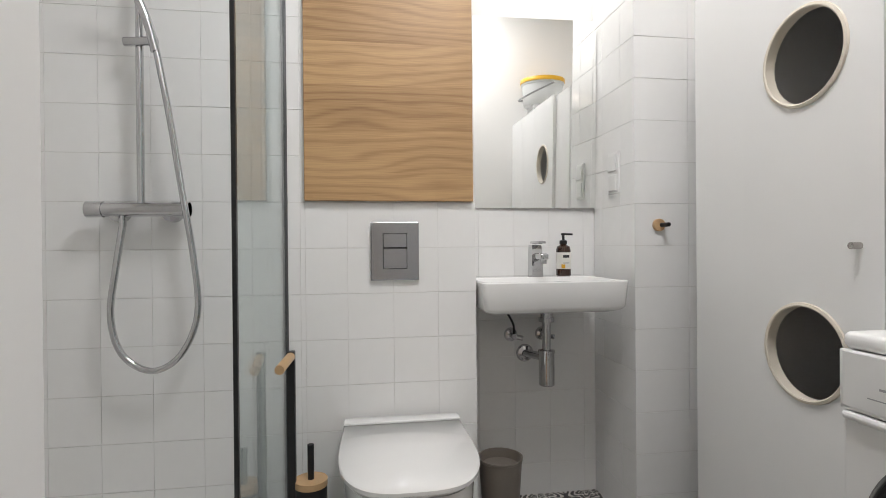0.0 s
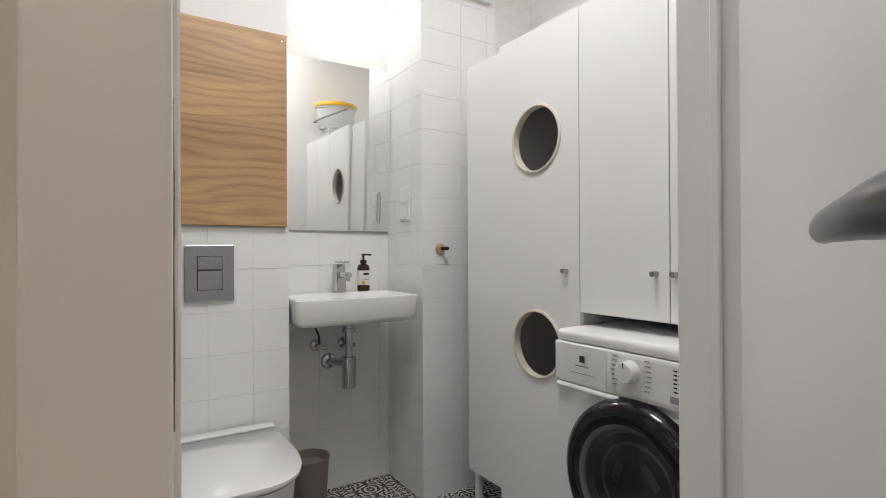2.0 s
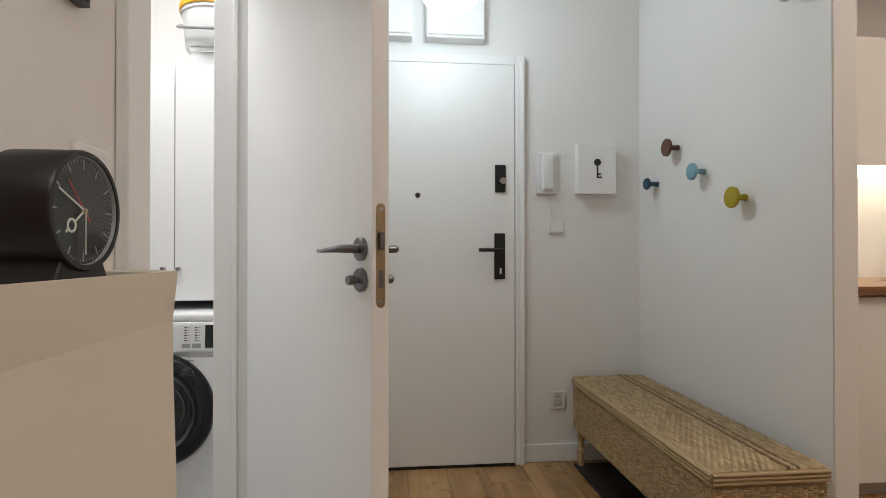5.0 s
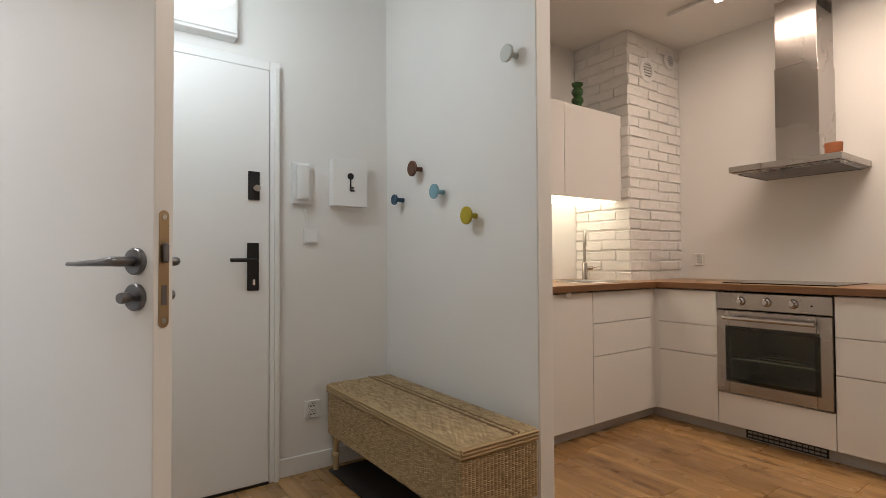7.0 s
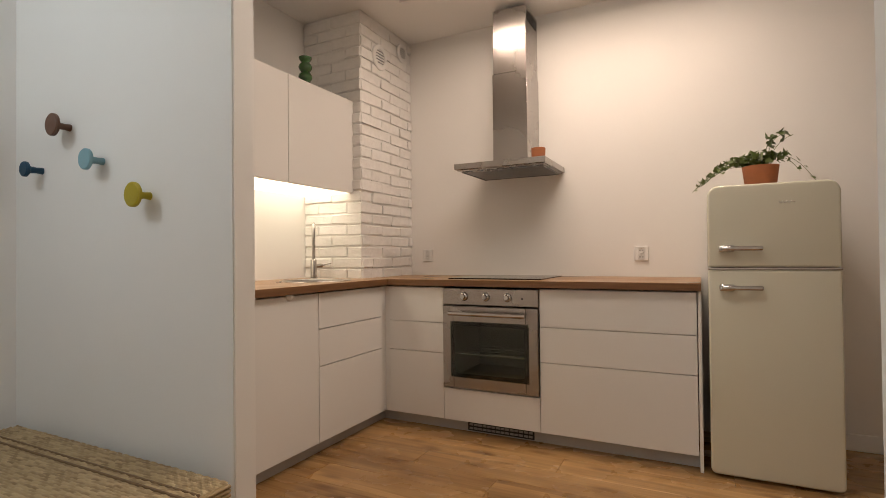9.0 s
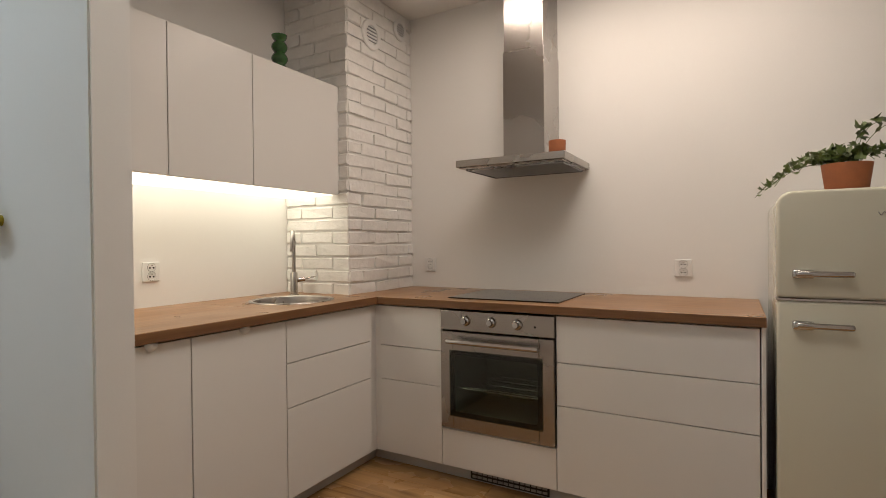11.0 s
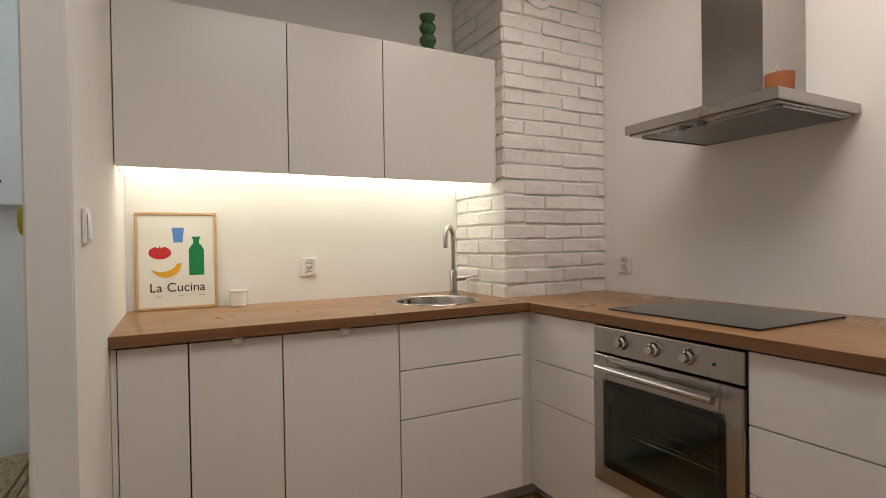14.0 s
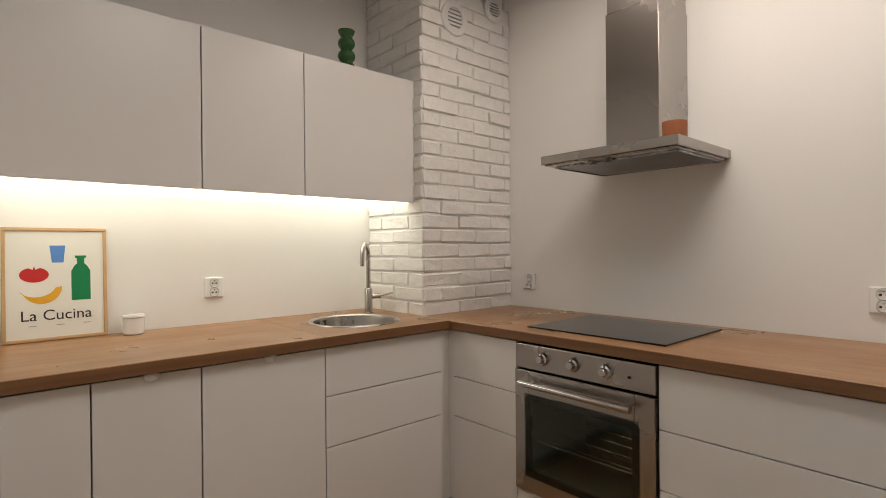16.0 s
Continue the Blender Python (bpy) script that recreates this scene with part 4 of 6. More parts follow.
double_socket(DOOR_X, -0.862, 0.312, -90, "white double socket low on the hall wall")


def rocker(x, y, z, rz, lab, keys=1, w=0.0415):
    so = empty("light_switch", x, y, z, lab, "light switch", "light switches", rz=rz)
    part("plate", box(-w, w, -0.010, -0.0005, -w, w, 0.003, 2), M_PLASTIC, so)
    for k in range(keys):
        u0, u1 = -0.030 + 0.060 * k / keys, -0.030 + 0.060 * (k + 1) / keys
        r = box(u0 + 0.0006, u1 - 0.0006, -0.016, -0.010, -0.030, 0.030, 0.0015, 2)
        for v in r.verts:
            if v.co.y < -0.012 and v.co.z > 0:
                v.co.y += 0.004
        part("rocker", r, M_PLASTIC, so)
    return so


rocker(0.675, KIT_Y, 1.252, 0, "white light switch on the kitchen wall end", 2)

# vents on the bricks
for y, z, r in ((-3.296, 2.475, 0.092), (-3.60, 2.61, 0.070)):
    v = empty("wall_vent", 1.297, y, z, "round white plastic vent on the brick column", "vent", "wall vents", rz=-90)
    ring = part("ring", lathe([(r, 0), (r, 0.006), (r - 0.006, 0.012), (r * 0.62, 0.013), (r * 0.58, 0.006), (0, 0.004)], 36, pose(0, 0, 0, 90)), M_PLASTIC, v, "", 35)
    for k in range(5):
        part("slat", box(-r * 0.5, r * 0.5, -0.012, -0.004, -r * 0.45 + k * r * 0.22, -r * 0.45 + k * r * 0.22 + 0.004), M_LGREY, v)

# unseen flush ceiling lamps: bathroom assumed, living area and passage added as fill
for x, y, w, lab in ((0.56, 0.90, 0.24, "assumed flat square ceiling lamp in the bathroom, out of view"), (-0.30, -2.10, 0.32, "added flat square fill lamp over the living area, unseen"), (-1.55, -0.10, 0.24, "added flat square fill lamp over the passage, unseen")):
    c = empty("unseen_ceiling_lamp", x, y, CEIL, lab, "ceiling light", "flush ceiling lamps")
    part("frame", box(-w, w, -w, w, -0.022, -0.0005, 0.004), M_PLASTIC, c)
    part("diffuser", box(-w + 0.015, w - 0.015, -w + 0.015, w - 0.015, -0.028, -0.0225, 0.002), M_LED, c, "glowing white diffuser")

# ceiling track
track = empty("track_light", -0.1, -3.10, CEIL, "slim ceiling track with a glowing linear lamp", "ceiling light")
part("rail", box(-0.85, 1.10, -0.014, 0.014, -0.026, -0.0005, 0.002), M_PLASTIC, track, "slim grey-white rail")
part("lamp_bar", box(-0.85, 0.80, -0.017, 0.017, -0.050, -0.0265, 0.003), M_PLASTIC, track)
part("strip", box(-0.84, 0.79, -0.012, 0.012, -0.054, -0.0505, 0.001), M_TUBE, track, "glowing lamp strip")

# ---- hall ----
door = empty("entrance_door", 1.62, -0.18, 0, "white entrance door with black locks and a peephole", "door")
part("leaf", box(0.004, 0.044, -0.452, 0.452, 0.013, 2.012, 0.003, 2), M_WHITE, door)
for y0, y1, z0, z1 in ((-0.508, -0.456, 0.0, 2.062), (0.456, 0.508, 0.0, 2.062), (-0.456, 0.456, 2.016, 2.062)):
    fr = part("door_frame", box(0.010, 0.045, y0, y1, z0, z1, 0.004, 2), M_WHITE, door)
    if z0 == 0.0:
        part("door_stop", box(-0.002, 0.010, min(y0, y1) + 0.008, max(y0, y1) - 0.022, 0.0, 2.03, 0.002), M_WHITE, fr)
# black colour stands for the shade in the gap below the leaf
part("threshold", box(0.002, 0.045, -0.452, 0.452, 0.0005, 0.010), M_BLACK, door, "threshold strip, black for the shaded gap under the door")
lock = part("lock_plate", box(-0.006, 0.004, -0.405, -0.350, 1.370, 1.508, 0.004, 2), M_BLACK, door, "black upper lock plate")
part("thumb_turn", lathe([(0, 0.028), (0.015, 0.028), (0.017, 0.024), (0.017, 0)], 24, pose(-0.006, -0.385, 1.425, 0, -90)), M_CHROME, lock, "steel thumb turn", 40)
lock = part("lock_plate", box(-0.006, 0.004, -0.402, -0.347, 0.936, 1.165, 0.004, 2), M_BLACK, door, "black lower lock plate")
part("cylinder", box(-0.009, -0.006, -0.384, -0.372, 0.962, 0.990, 0.002), M_CHROME, lock)
part("door_handle", rod((-0.006, -0.375, 1.082), (-0.050, -0.375, 1.082), 0.009), M_BLACK, lock)
part("door_handle", rod((-0.046, -0.378, 1.082), (-0.046, -0.262, 1.082), 0.009), M_BLACK, lock, "black lever handle", 40)
part("peephole", lathe([(0, 0.004), (0.011, 0.004), (0.013, 0)], 20, pose(0.004, 0.036, 1.352, 0, -90)), M_BLACK, door)

for y0, y1, lab in ((-0.476, -0.185, "flat white meter cabinet door above the entrance"), (-0.117, 0.17, "flat white meter cabinet door beside the lamp")):
    c = empty("meter_cabinet", DOOR_X, (y0 + y1) / 2, 2.125, lab, "cabinet", "meter cabinets")
    w = (y1 - y0) / 2
    part("frame", box(-0.075, -0.0005, -w, w, 0, 0.40, 0.003), M_WHITE, c)
    part("door", box(-0.087, -0.0755, -w + 0.006, w - 0.006, 0.012, 0.392, 0.003), M_WHITE, c)


def globe_lamp(name, x, y, z, r, wall, lab):
    """An opal globe on a round white wall base; wall is the way to the wall."""
    g = empty(name, x, y, z, lab, "wall lamp", "globe lamps")
    d = Vector(wall).normalized()
    opal = part("globe", lathe([(r * math.sin(math.pi * k / 20), -r * math.cos(math.pi * k / 20)) for k in range(21)], 40), M_GLOBE, g, "glowing opal glass globe", 60)
    opal.visible_shadow = False
    part("base", rod(d * r * 0.93, Vector(wall), 0.05, 32), M_WHITE, g, "", 40)
    return g


hl = empty("pendant_lamp", 1.115, -0.250, 2.143, "white opal globe pendant lamp in front of the entrance door", "pendant lamp", "globe lamps")
R = 0.127
opal = part("globe", lathe([(R * math.sin(math.pi * k / 20), -R * math.cos(math.pi * k / 20)) for k in range(21)], 40), M_GLOBE, hl, "glowing opal glass globe", 60)
opal.visible_shadow = False
part("cap", lathe([(0.045, R * 0.90), (0.045, R * 1.10), (0.012, R * 1.30), (0.004, R * 1.35)], 28), M_WHITE, hl, "", 40)
part("cord", rod((0, 0, R * 1.33), (0, 0, CEIL - 2.143 - 0.025), 0.003, 10), M_WHITE, hl, "", 50)
part("ceiling_rose", lathe([(0, CEIL - 2.143 - 0.03), (0.045, CEIL - 2.143 - 0.025), (0.05, CEIL - 2.143 - 0.0005)], 28), M_WHITE, hl, "", 40)

phone = empty("intercom", DOOR_X, -0.805, 1.366, "white intercom handset with a coiled cord", "intercom")
part("back_plate", box(-0.022, -0.0005, -0.054, 0.054, 0, 0.214, 0.006, 2), M_PLASTIC, phone)
hs = box(-0.055, -0.023, -0.030, 0.036, 0.018, 0.205, 0.014, 4)
for v in hs.verts:
    if 0.05 < v.co.z < 0.17:
        v.co.x += 0.008 if v.co.x < -0.04 else 0
part("handset", hs, M_PLASTIC, phone, "", 60)
coil = [(-0.012 - 0.006 * math.cos(k * 1.6), -0.010 - 0.0006 * k + 0.006 * math.sin(k * 1.6), -0.002 - 0.0028 * k) for k in range(44)]
part("cord", tube(coil, 0.0016, 6, None, 3), M_PLASTIC, phone, "coiled grey-white cord")
rocker(DOOR_X, -0.856, 1.203, -90, "white switch below the intercom", 1, 0.040)

keybox = empty("key_cabinet", DOOR_X, -1.054, 1.366, "white key cabinet with a black key sign", "key cabinet")
part("body", box(-0.045, -0.0005, -0.097, 0.097, 0.002, 0.253, 0.002), M_WHITE, keybox)
face = part("door", box(-0.062, -0.046, -0.100, 0.100, 0.0, 0.255, 0.003, 2), M_WHITE, keybox)
sign = part("key_sign", lathe([(0, 0.004), (0.0175, 0.004), (0.0175, 0), (0, 0)], 28, pose(-0.062, 0.0, 0.160, 0, -90)), M_BLACK, face, "black key silhouette")
part("shank", box(-0.0655, -0.062, -0.004, 0.004, 0.080, 0.145, 0.001), M_BLACK, sign)
part("bit", box(-0.0655, -0.062, -0.022, -0.004, 0.080, 0.088, 0.0005), M_BLACK, sign)
part("bit", box(-0.0655, -0.062, -0.017, -0.004, 0.096, 0.104, 0.0005), M_BLACK, sign)

for x, z, r, mat, lab in ((1.322, 1.548, 0.040, M_BROWN, "brown round wooden coat hook"), (1.136, 1.410, 0.036, M_SKY, "light blue round wooden coat hook"), (0.896, 1.276, 0.040, M_MUSTARD, "mustard yellow round wooden coat hook"),
                          (1.491, 1.404, 0.028, M_NAVY, "dark petrol round wooden coat hook"), (0.636, 1.922, 0.036, M_SAGE, "pale grey round wooden coat hook")):
    hk = empty("coat_hook", x, hall_face(x), z, lab, "coat hook", "wall hooks")
    part("knob", lathe([(0, 0.064), (r * 0.9, 0.064), (r, 0.061), (r, 0.052), (r * 0.55, 0.046), (0.013, 0.040)], 36, pose(0, 0, 0, -90)), mat, hk, "", 35)
    part("stem", lathe([(0.013, 0.042), (0.011, 0.02), (0.013, 0.0005), (0, 0.0005)], 20, pose(0, 0, 0, -90)), mat, hk, "", 35)

# rattan bench
bench = empty("rattan_bench", 1.035, -1.105, 0, "long woven rattan storage bench against the wall", "bench")
BX, BYW, BZ0, BZ1, BZ2 = 0.565, 0.180, 0.195, 0.402, 0.448
rng = random.Random(5)


def weave(origin, du, dv, nrm, lu, lv, cu, cv, bulge, gap, lap):
    """Short strands in half-lapped rows over a flat side."""
    own = bmesh.new()
    origin, du, dv, nrm = Vector(origin), Vector(du), Vector(dv), Vector(nrm)
    rows, cols = int(lv / cv), int(lu / cu) + 2
    for r in range(rows):
        for c in range(-1, cols):
            u0 = (c + (0.5 * (r % 2) if lap else 0.0)) * cu + rng.uniform(-0.001, 0.001)
            u1, v0 = u0 + cu * (1.02 if lap else 0.90), r * cv + rng.uniform(-0.0006, 0.0006)
            u0, u1 = max(u0, 0), min(u1, lu)
            if u1 - u0 < 0.004:
                continue
            v1, um = v0 + cv * (1 - gap), (u0 + u1) / 2
            b = bulge * rng.uniform(0.75, 1.2) 
            pts = [(u0, v0, 0), (um, v0, b * 0.6), (u1, v0, 0), (u0, v1, 0), (um, v1, b * 0.6), (u1, v1, 0)]
            mid = [(u0, (v0 + v1) / 2, b * 0.35), (um, (v0 + v1) / 2, b), (u1, (v0 + v1) / 2, b * 0.35)]
            vs = [own.verts.new(origin + du * p[0] + dv * p[1] + nrm * p[2]) for p in pts + mid]
            own.faces.new((vs[0], vs[1], vs[7], vs[6]))
            own.faces.new((vs[1], vs[2], vs[8], vs[7]))
            own.faces.new((vs[6], vs[7], vs[4], vs[3]))
            own.faces.new((vs[7], vs[8], vs[5], vs[4]))
    return own


part("body", box(-BX + 0.004, BX - 0.004, -BYW, BYW - 0.004, BZ0, BZ1, 0.004), M_RATTAN, bench)
lid = part("lid", box(-BX - 0.002, BX + 0.002, -BYW, BYW + 0.002, BZ1 + 0.004, BZ2 - 0.003, 0.006, 2), M_RATTAN, bench)


def woven(parent, *a):
    ob = part("weave", weave(*a), M_RATTAN, parent, "", 70)
    return tagged(ob, kind="stuff")


woven(bench, (-BX, BYW - 0.003, BZ0), (1, 0, 0), (0, 0, 1), (0, 1, 0), 2 * BX, BZ1 - BZ0, 0.0165, 0.0068, 0.0060, 0.16, False)
woven(bench, (-BX + 0.003, -BYW, BZ0), (0, 1, 0), (0, 0, 1), (-1, 0, 0), 2 * BYW, BZ1 - BZ0, 0.0165, 0.0068, 0.0060, 0.16, False)
woven(lid, (-BX, -BYW, BZ2 - 0.003), (1, 0, 0), (0, 1, 0), (0, 0, 1), 2 * BX, 2 * BYW, 0.034, 0.0105, 0.005, 0.14, True)
for z in (BZ1 + 0.010, BZ1 + 0.022, BZ1 + 0.034):
    b = tube([(-BX, BYW + 0.003, z), (0, BYW + 0.003, z), (BX, BYW + 0.003, z)], 0.0055, 8)
    part("rim_strand", tube([(-BX - 0.003, BYW, z), (-BX - 0.003, 0, z), (-BX - 0.003, -BYW, z)], 0.0055, 8, b), M_RATTAN, lid, "", 60)
part("seam_strand", tube([(-BX, -0.055, BZ2 + 0.001), (0, -0.055, BZ2 + 0.001), (BX, -0.055, BZ2 + 0.001)], 0.0045, 8), M_SEAM, lid, "dark rattan seam")
part("seam_strand", tube([(-BX, -0.085, BZ2), (0, -0.085, BZ2), (BX, -0.085, BZ2)], 0.004, 8), M_SEAM, lid, "dark rattan seam")
for x in (-BX + 0.03, BX - 0.03):
    for y in (-BYW + 0.03, BYW - 0.03):
        leg = part("leg", rod((x, y, 0.0), (x, y, BZ0 + 0.002), 0.015, 14), M_RATTAN, bench, "", 60)
        sx = -1 if x > 0 else 1
        part("brace", tube([(x, y, 0.09), (x + sx * 0.015, y, 0.14), (x + sx * 0.06, y, BZ0)], 0.008, 8), M_RATTAN, leg, "", 60)
        part("wrap", lathe([(0.016, 0), (0.020, 0.004), (0.020, 0.024), (0.016, 0.028)], 14, pose(x, y, 0.075)), M_RATTAN, leg, "", 60)
tagged(part("doormat", box(0.62, 1.595, -1.27, -0.925, 0.0005, 0.013, 0.004), M_MAT), "dark brown doormat lying under the bench", "doormat")

# bathroom door: leaf, lining, casing
hang = empty("over_door_hanger", 0.730, 0.425, 0, "white plastic hanger hooked over the open door", "hanger", rz=33.5)
part("strap", box(-0.150, -0.085, 0.0005, 0.004, 1.925, 2.040, 0.001), M_PLASTIC, hang)
part("top_clip", box(-0.150, -0.085, -0.042, 0.004, 2.0405, 2.044, 0.001), M_PLASTIC, hang)
for x in (-0.140, -0.100):
    part("peg", tube([(x, 0.003, 1.945), (x, 0.030, 1.930), (x, 0.055, 1.950)], 0.005, 8), M_PLASTIC, hang, "", 50)
bdoor = empty("bathroom_door", 0.730, 0.425, 0, "half-open white interior door with steel lever handles", "door", rz=33.5)
part("leaf", box(-0.742, 0, -0.0398, -0.0002, 0.008, 2.035, 0.0015), M_WHITE, bdoor)
pl = bmesh.new()
ends = [[pl.verts.new((x, u - 0.020, z)) for u, z in rounded(0.010, 0.960, 1.168, 0.0095)] for x in (-0.7436, -0.7421)]
pl.faces.new(ends[0])
pl.faces.new(ends[1])
for k in range(len(ends[0])):
    q = (k + 1) % len(ends[0])
    pl.faces.new((ends[0][k], ends[0][q], ends[1][q], ends[1][k]))
plate = part("lock_plate", pl, M_BRASS, bdoor, "brass mortice lock plate with round ends")
part("latch", box(-0.752, -0.7437, -0.026, -0.014, 1.075, 1.110, 0.003), M_DKSTEEL, plate)
part("bolt", box(-0.7445, -0.7437, -0.025, -0.015, 1.000, 1.035), M_DKSTEEL, plate)
for z in (0.972, 1.156):
    part("screw", lathe([(0, 0.0008), (0.005, 0.0008), (0.005, 0)], 14, pose(-0.7436, -0.020, z, 0, -90)), M_CHROME, plate)
HZ, TZ = 1.0775, 1.0145
for side, y in ((1, 0.0), (-1, -0.040)):
    ros = part("rosette", lathe([(0, 0.009), (0.0215, 0.009), (0.0238, 0.007), (0.0238, 0)], 36, pose(-0.702, y, HZ, -90 * side)), M_DKSTEEL, bdoor, "round satin steel rosette", 40)
    pts = [(-0.702, y + side * 0.008, HZ), (-0.702, y + side * 0.034, HZ), (-0.696, y + side * 0.045, HZ), (-0.672, y + side * 0.049, HZ - 0.002), (-0.640, y + side * 0.047, HZ - 0.003), (-0.610, y + side * 0.042, HZ - 0.004), (-0.570, y + side * 0.033, HZ - 0.004)]
    lever = tube(pts, 0.0088, 16)
    ring = list(lever.verts)
    for r in range(0, len(ring), 16):
        c = sum((v.co for v in ring[r:r + 16]), Vector()) / 16
        k = 1 - 0.30 * min(max((c.x + 0.702) / 0.030, 0.0), 1.0) - 0.28 * min(max((c.x + 0.672) / 0.088, 0.0), 1.0)
        for v in ring[r:r + 16]:
            v.co = c + (v.co - c) * k
    part("door_handle", lever, M_DKSTEEL, ros, "satin steel lever", 50)
    ros = part("rosette", lathe([(0, 0.009), (0.0215, 0.009), (0.0238, 0.007), (0.0238, 0)], 36, pose(-0.702, y, TZ, -90 * side)), M_DKSTEEL, bdoor, "round satin steel rosette", 40)
    part("thumb_turn", lathe([(0.006, 0.008), (0.006, 0.016), (0.0095, 0.018), (0.0100, 0.030), (0.0085, 0.033), (0, 0.0335)], 24, pose(-0.702, y, TZ, -90 * side)), M_DKSTEEL, ros, "", 40)
frame_ob = empty("door_1", (OPEN_L + OPEN_R) / 2, BATH_Y0, 0, "white bathroom door frame with flat casings", "door frame", kind="structure")
hw = (OPEN_R - OPEN_L) / 2
for sx in (-1, 1):
    part("lining", box(sx * hw, sx * (hw + 0.012), -0.006, BATH_Y1 - BATH_Y0 + 0.004, 0, 2.058), M_WHITE, frame_ob)
    part("casing", box(sx * (hw + 0.001), sx * (hw + 0.074), -0.022, -0.0006, 0, 2.13, 0.003, 2), M_WHITE, frame_ob)
    part("casing", box(sx * (hw + 0.001), sx * (hw + 0.074), BATH_Y1 - BATH_Y0 + 0.0006, BATH_Y1 - BATH_Y0 + 0.016, 0, 2.13, 0.003, 2), M_WHITE, frame_ob)
    part("stop", box(sx * (hw - 0.010), sx * (hw - 0.0004), 0.048, 0.062, 0, 2.05, 0.002), M_WHITE, frame_ob)
part("lining", box(-hw, hw, -0.006, BATH_Y1 - BATH_Y0 + 0.004, 2.058, 2.070), M_WHITE, frame_ob)
part("casing", box(-hw - 0.0005, hw + 0.0005, -0.022, -0.0006, 2.060, 2.13, 0.003, 2), M_WHITE, frame_ob)
strike = part("strike_plate", box(-hw - 0.0004, -hw + 0.0012, -0.004, 0.020, 0.955, 1.165), M_STEEL, frame_ob, "steel strike plate")
for z in (0.985, 1.075):
    part("slot", box(-hw + 0.0012, -hw + 0.002, 0.002, 0.014, z, z + 0.045), M_BLACK, strike)

# shoe cabinet with its clock, vase and pictures
rocker(-0.132, BATH_Y0, 1.180, 0, "white double light switch beside the bathroom door", 2)
shoe = empty("shoe_cabinet", -0.70, 0.335, 0, "slim cream shoe cabinet with a tray top", "cabinet")
SW, SD = 0.511, 0.072
b = box(-SW, SW, -SD + 0.004, SD, 0.06, 1.028)
part("body", b, M_TRAY, shoe)
fp = bmesh.new()
prof = [(1.046, -SD - 0.002), (1.030, -SD - 0.001), (0.98, -SD + 0.004), (0.90, -SD + 0.003), (0.75, -SD - 0.002), (0.56, -SD - 0.004)]
rows_ = [[fp.verts.new((x, y, z)) for z, y in prof] + [fp.verts.new((x, -SD + 0.010, z)) for z, y in reversed(prof)] for x in (-SW, SW)]
n_ = len(rows_[0])
for k in range(n_):
    fp.faces.new((rows_[0][k], rows_[0][(k + 1) % n_], rows_[1][(k + 1) % n_], rows_[1][k]))
fp.faces.new(rows_[0])
fp.faces.new(rows_[1])
part("flap", fp, M_TRAY, shoe, "gently curved cream flap front")
part("flap", box(-SW, SW, -SD - 0.004, -SD + 0.010, 0.07, 0.552, 0.004, 2), M_TRAY, shoe)
for x0, x1, y0, y1 in ((-SW, SW, SD - 0.008, SD), (-SW, -SW + 0.009, -SD + 0.010, SD - 0.008), (SW - 0.009, SW, -SD + 0.010, SD - 0.008)):
    part("rim", box(x0, x1, y0, y1, 1.0285, 1.047, 0.002), M_TRAY, shoe)
for x in (-SW + 0.04, SW - 0.04):
    part("foot", box(x - 0.02, x + 0.02, -0.04, 0.05, 0.0, 0.0598), M_TRAY, shoe)

clock = empty("alarm_clock", -0.337, 0.330, 1.0285, "round black alarm clock with a dark dial", "clock")
CR, CZ = 0.063, 0.0855
part("case", lathe([(0, -0.033), (CR - 0.008, -0.033), (CR, -0.025), (CR, 0.036), (CR - 0.0015, 0.039), (CR - 0.006, 0.039), (CR - 0.0065, 0.033), (0, 0.0325)], 64, pose(0, 0, CZ, 90)), M_BLACK, clock, "", 40)
ft = box(-0.052, 0.052, -0.034, 0.029, 0.0, 0.036, 0.002)
for v in ft.verts:
    if v.co.z > 0.02:
        v.co.x *= 0.68
part("stand", ft, M_BLACK, clock)
dial = part("dial", lathe([(0, 0.0335), (0.0555, 0.0335), (0.0555, 0.0332), (0, 0.0332)], 48, pose(0, 0, CZ, 90)), M_BLACK, clock, "black clock dial")
part("dial_ring", lathe([(0.0555, 0.0332), (0.0555, 0.0350), (0.0565, 0.0375), (0.0575, 0.0332)], 64, pose(0, 0, CZ, 90)), M_LGREY, clock, "grey dial ring", 30)
for k in range(60):
    big = k % 5 == 0
    a = 2 * math.pi * k / 60
    r0 = 0.043 if big else 0.0505
    b = box(-0.0008 if big else -0.0003, 0.0008 if big else 0.0003, -0.0342, -0.0336, r0, 0.0535)
    b.transform(Matrix.Translation((0, 0, CZ)) @ pose(0, 0, 0, 0, math.degrees(a), 0))
    part("tick", b, M_LGREY, dial)


def hand(name, deg, length, w, mat, depth, tail=0.0):
    b = box(-w, w, -0.0352 - depth, -0.0346 - depth, -tail, length)
    b.transform(Matrix.Translation((0, 0, CZ)) @ pose(0, 0, 0, 0, deg, 0))
    return part(name, b, mat, clock)


hand("hour_hand", 233, 0.020, 0.0011, M_PAPER, 0.0)
ringb = lathe([(0.0052, 0.0), (0.0075, 0.0), (0.0075, 0.0008), (0.0052, 0.0008), (0.0052, 0.0)], 28, Matrix.Translation((0, -0.0346, CZ)) @ pose(0, 0, 0, 0, 233, 0) @ pose(0, 0, 0.0265, 90))
part("hour_hand", ringb, M_PAPER, clock)
b = box(-0.0014, 0.0014, -0.0352, -0.0346, 0.0335, 0.038)
b.transform(Matrix.Translation((0, 0, CZ)) @ pose(0, 0, 0, 0, 233, 0))
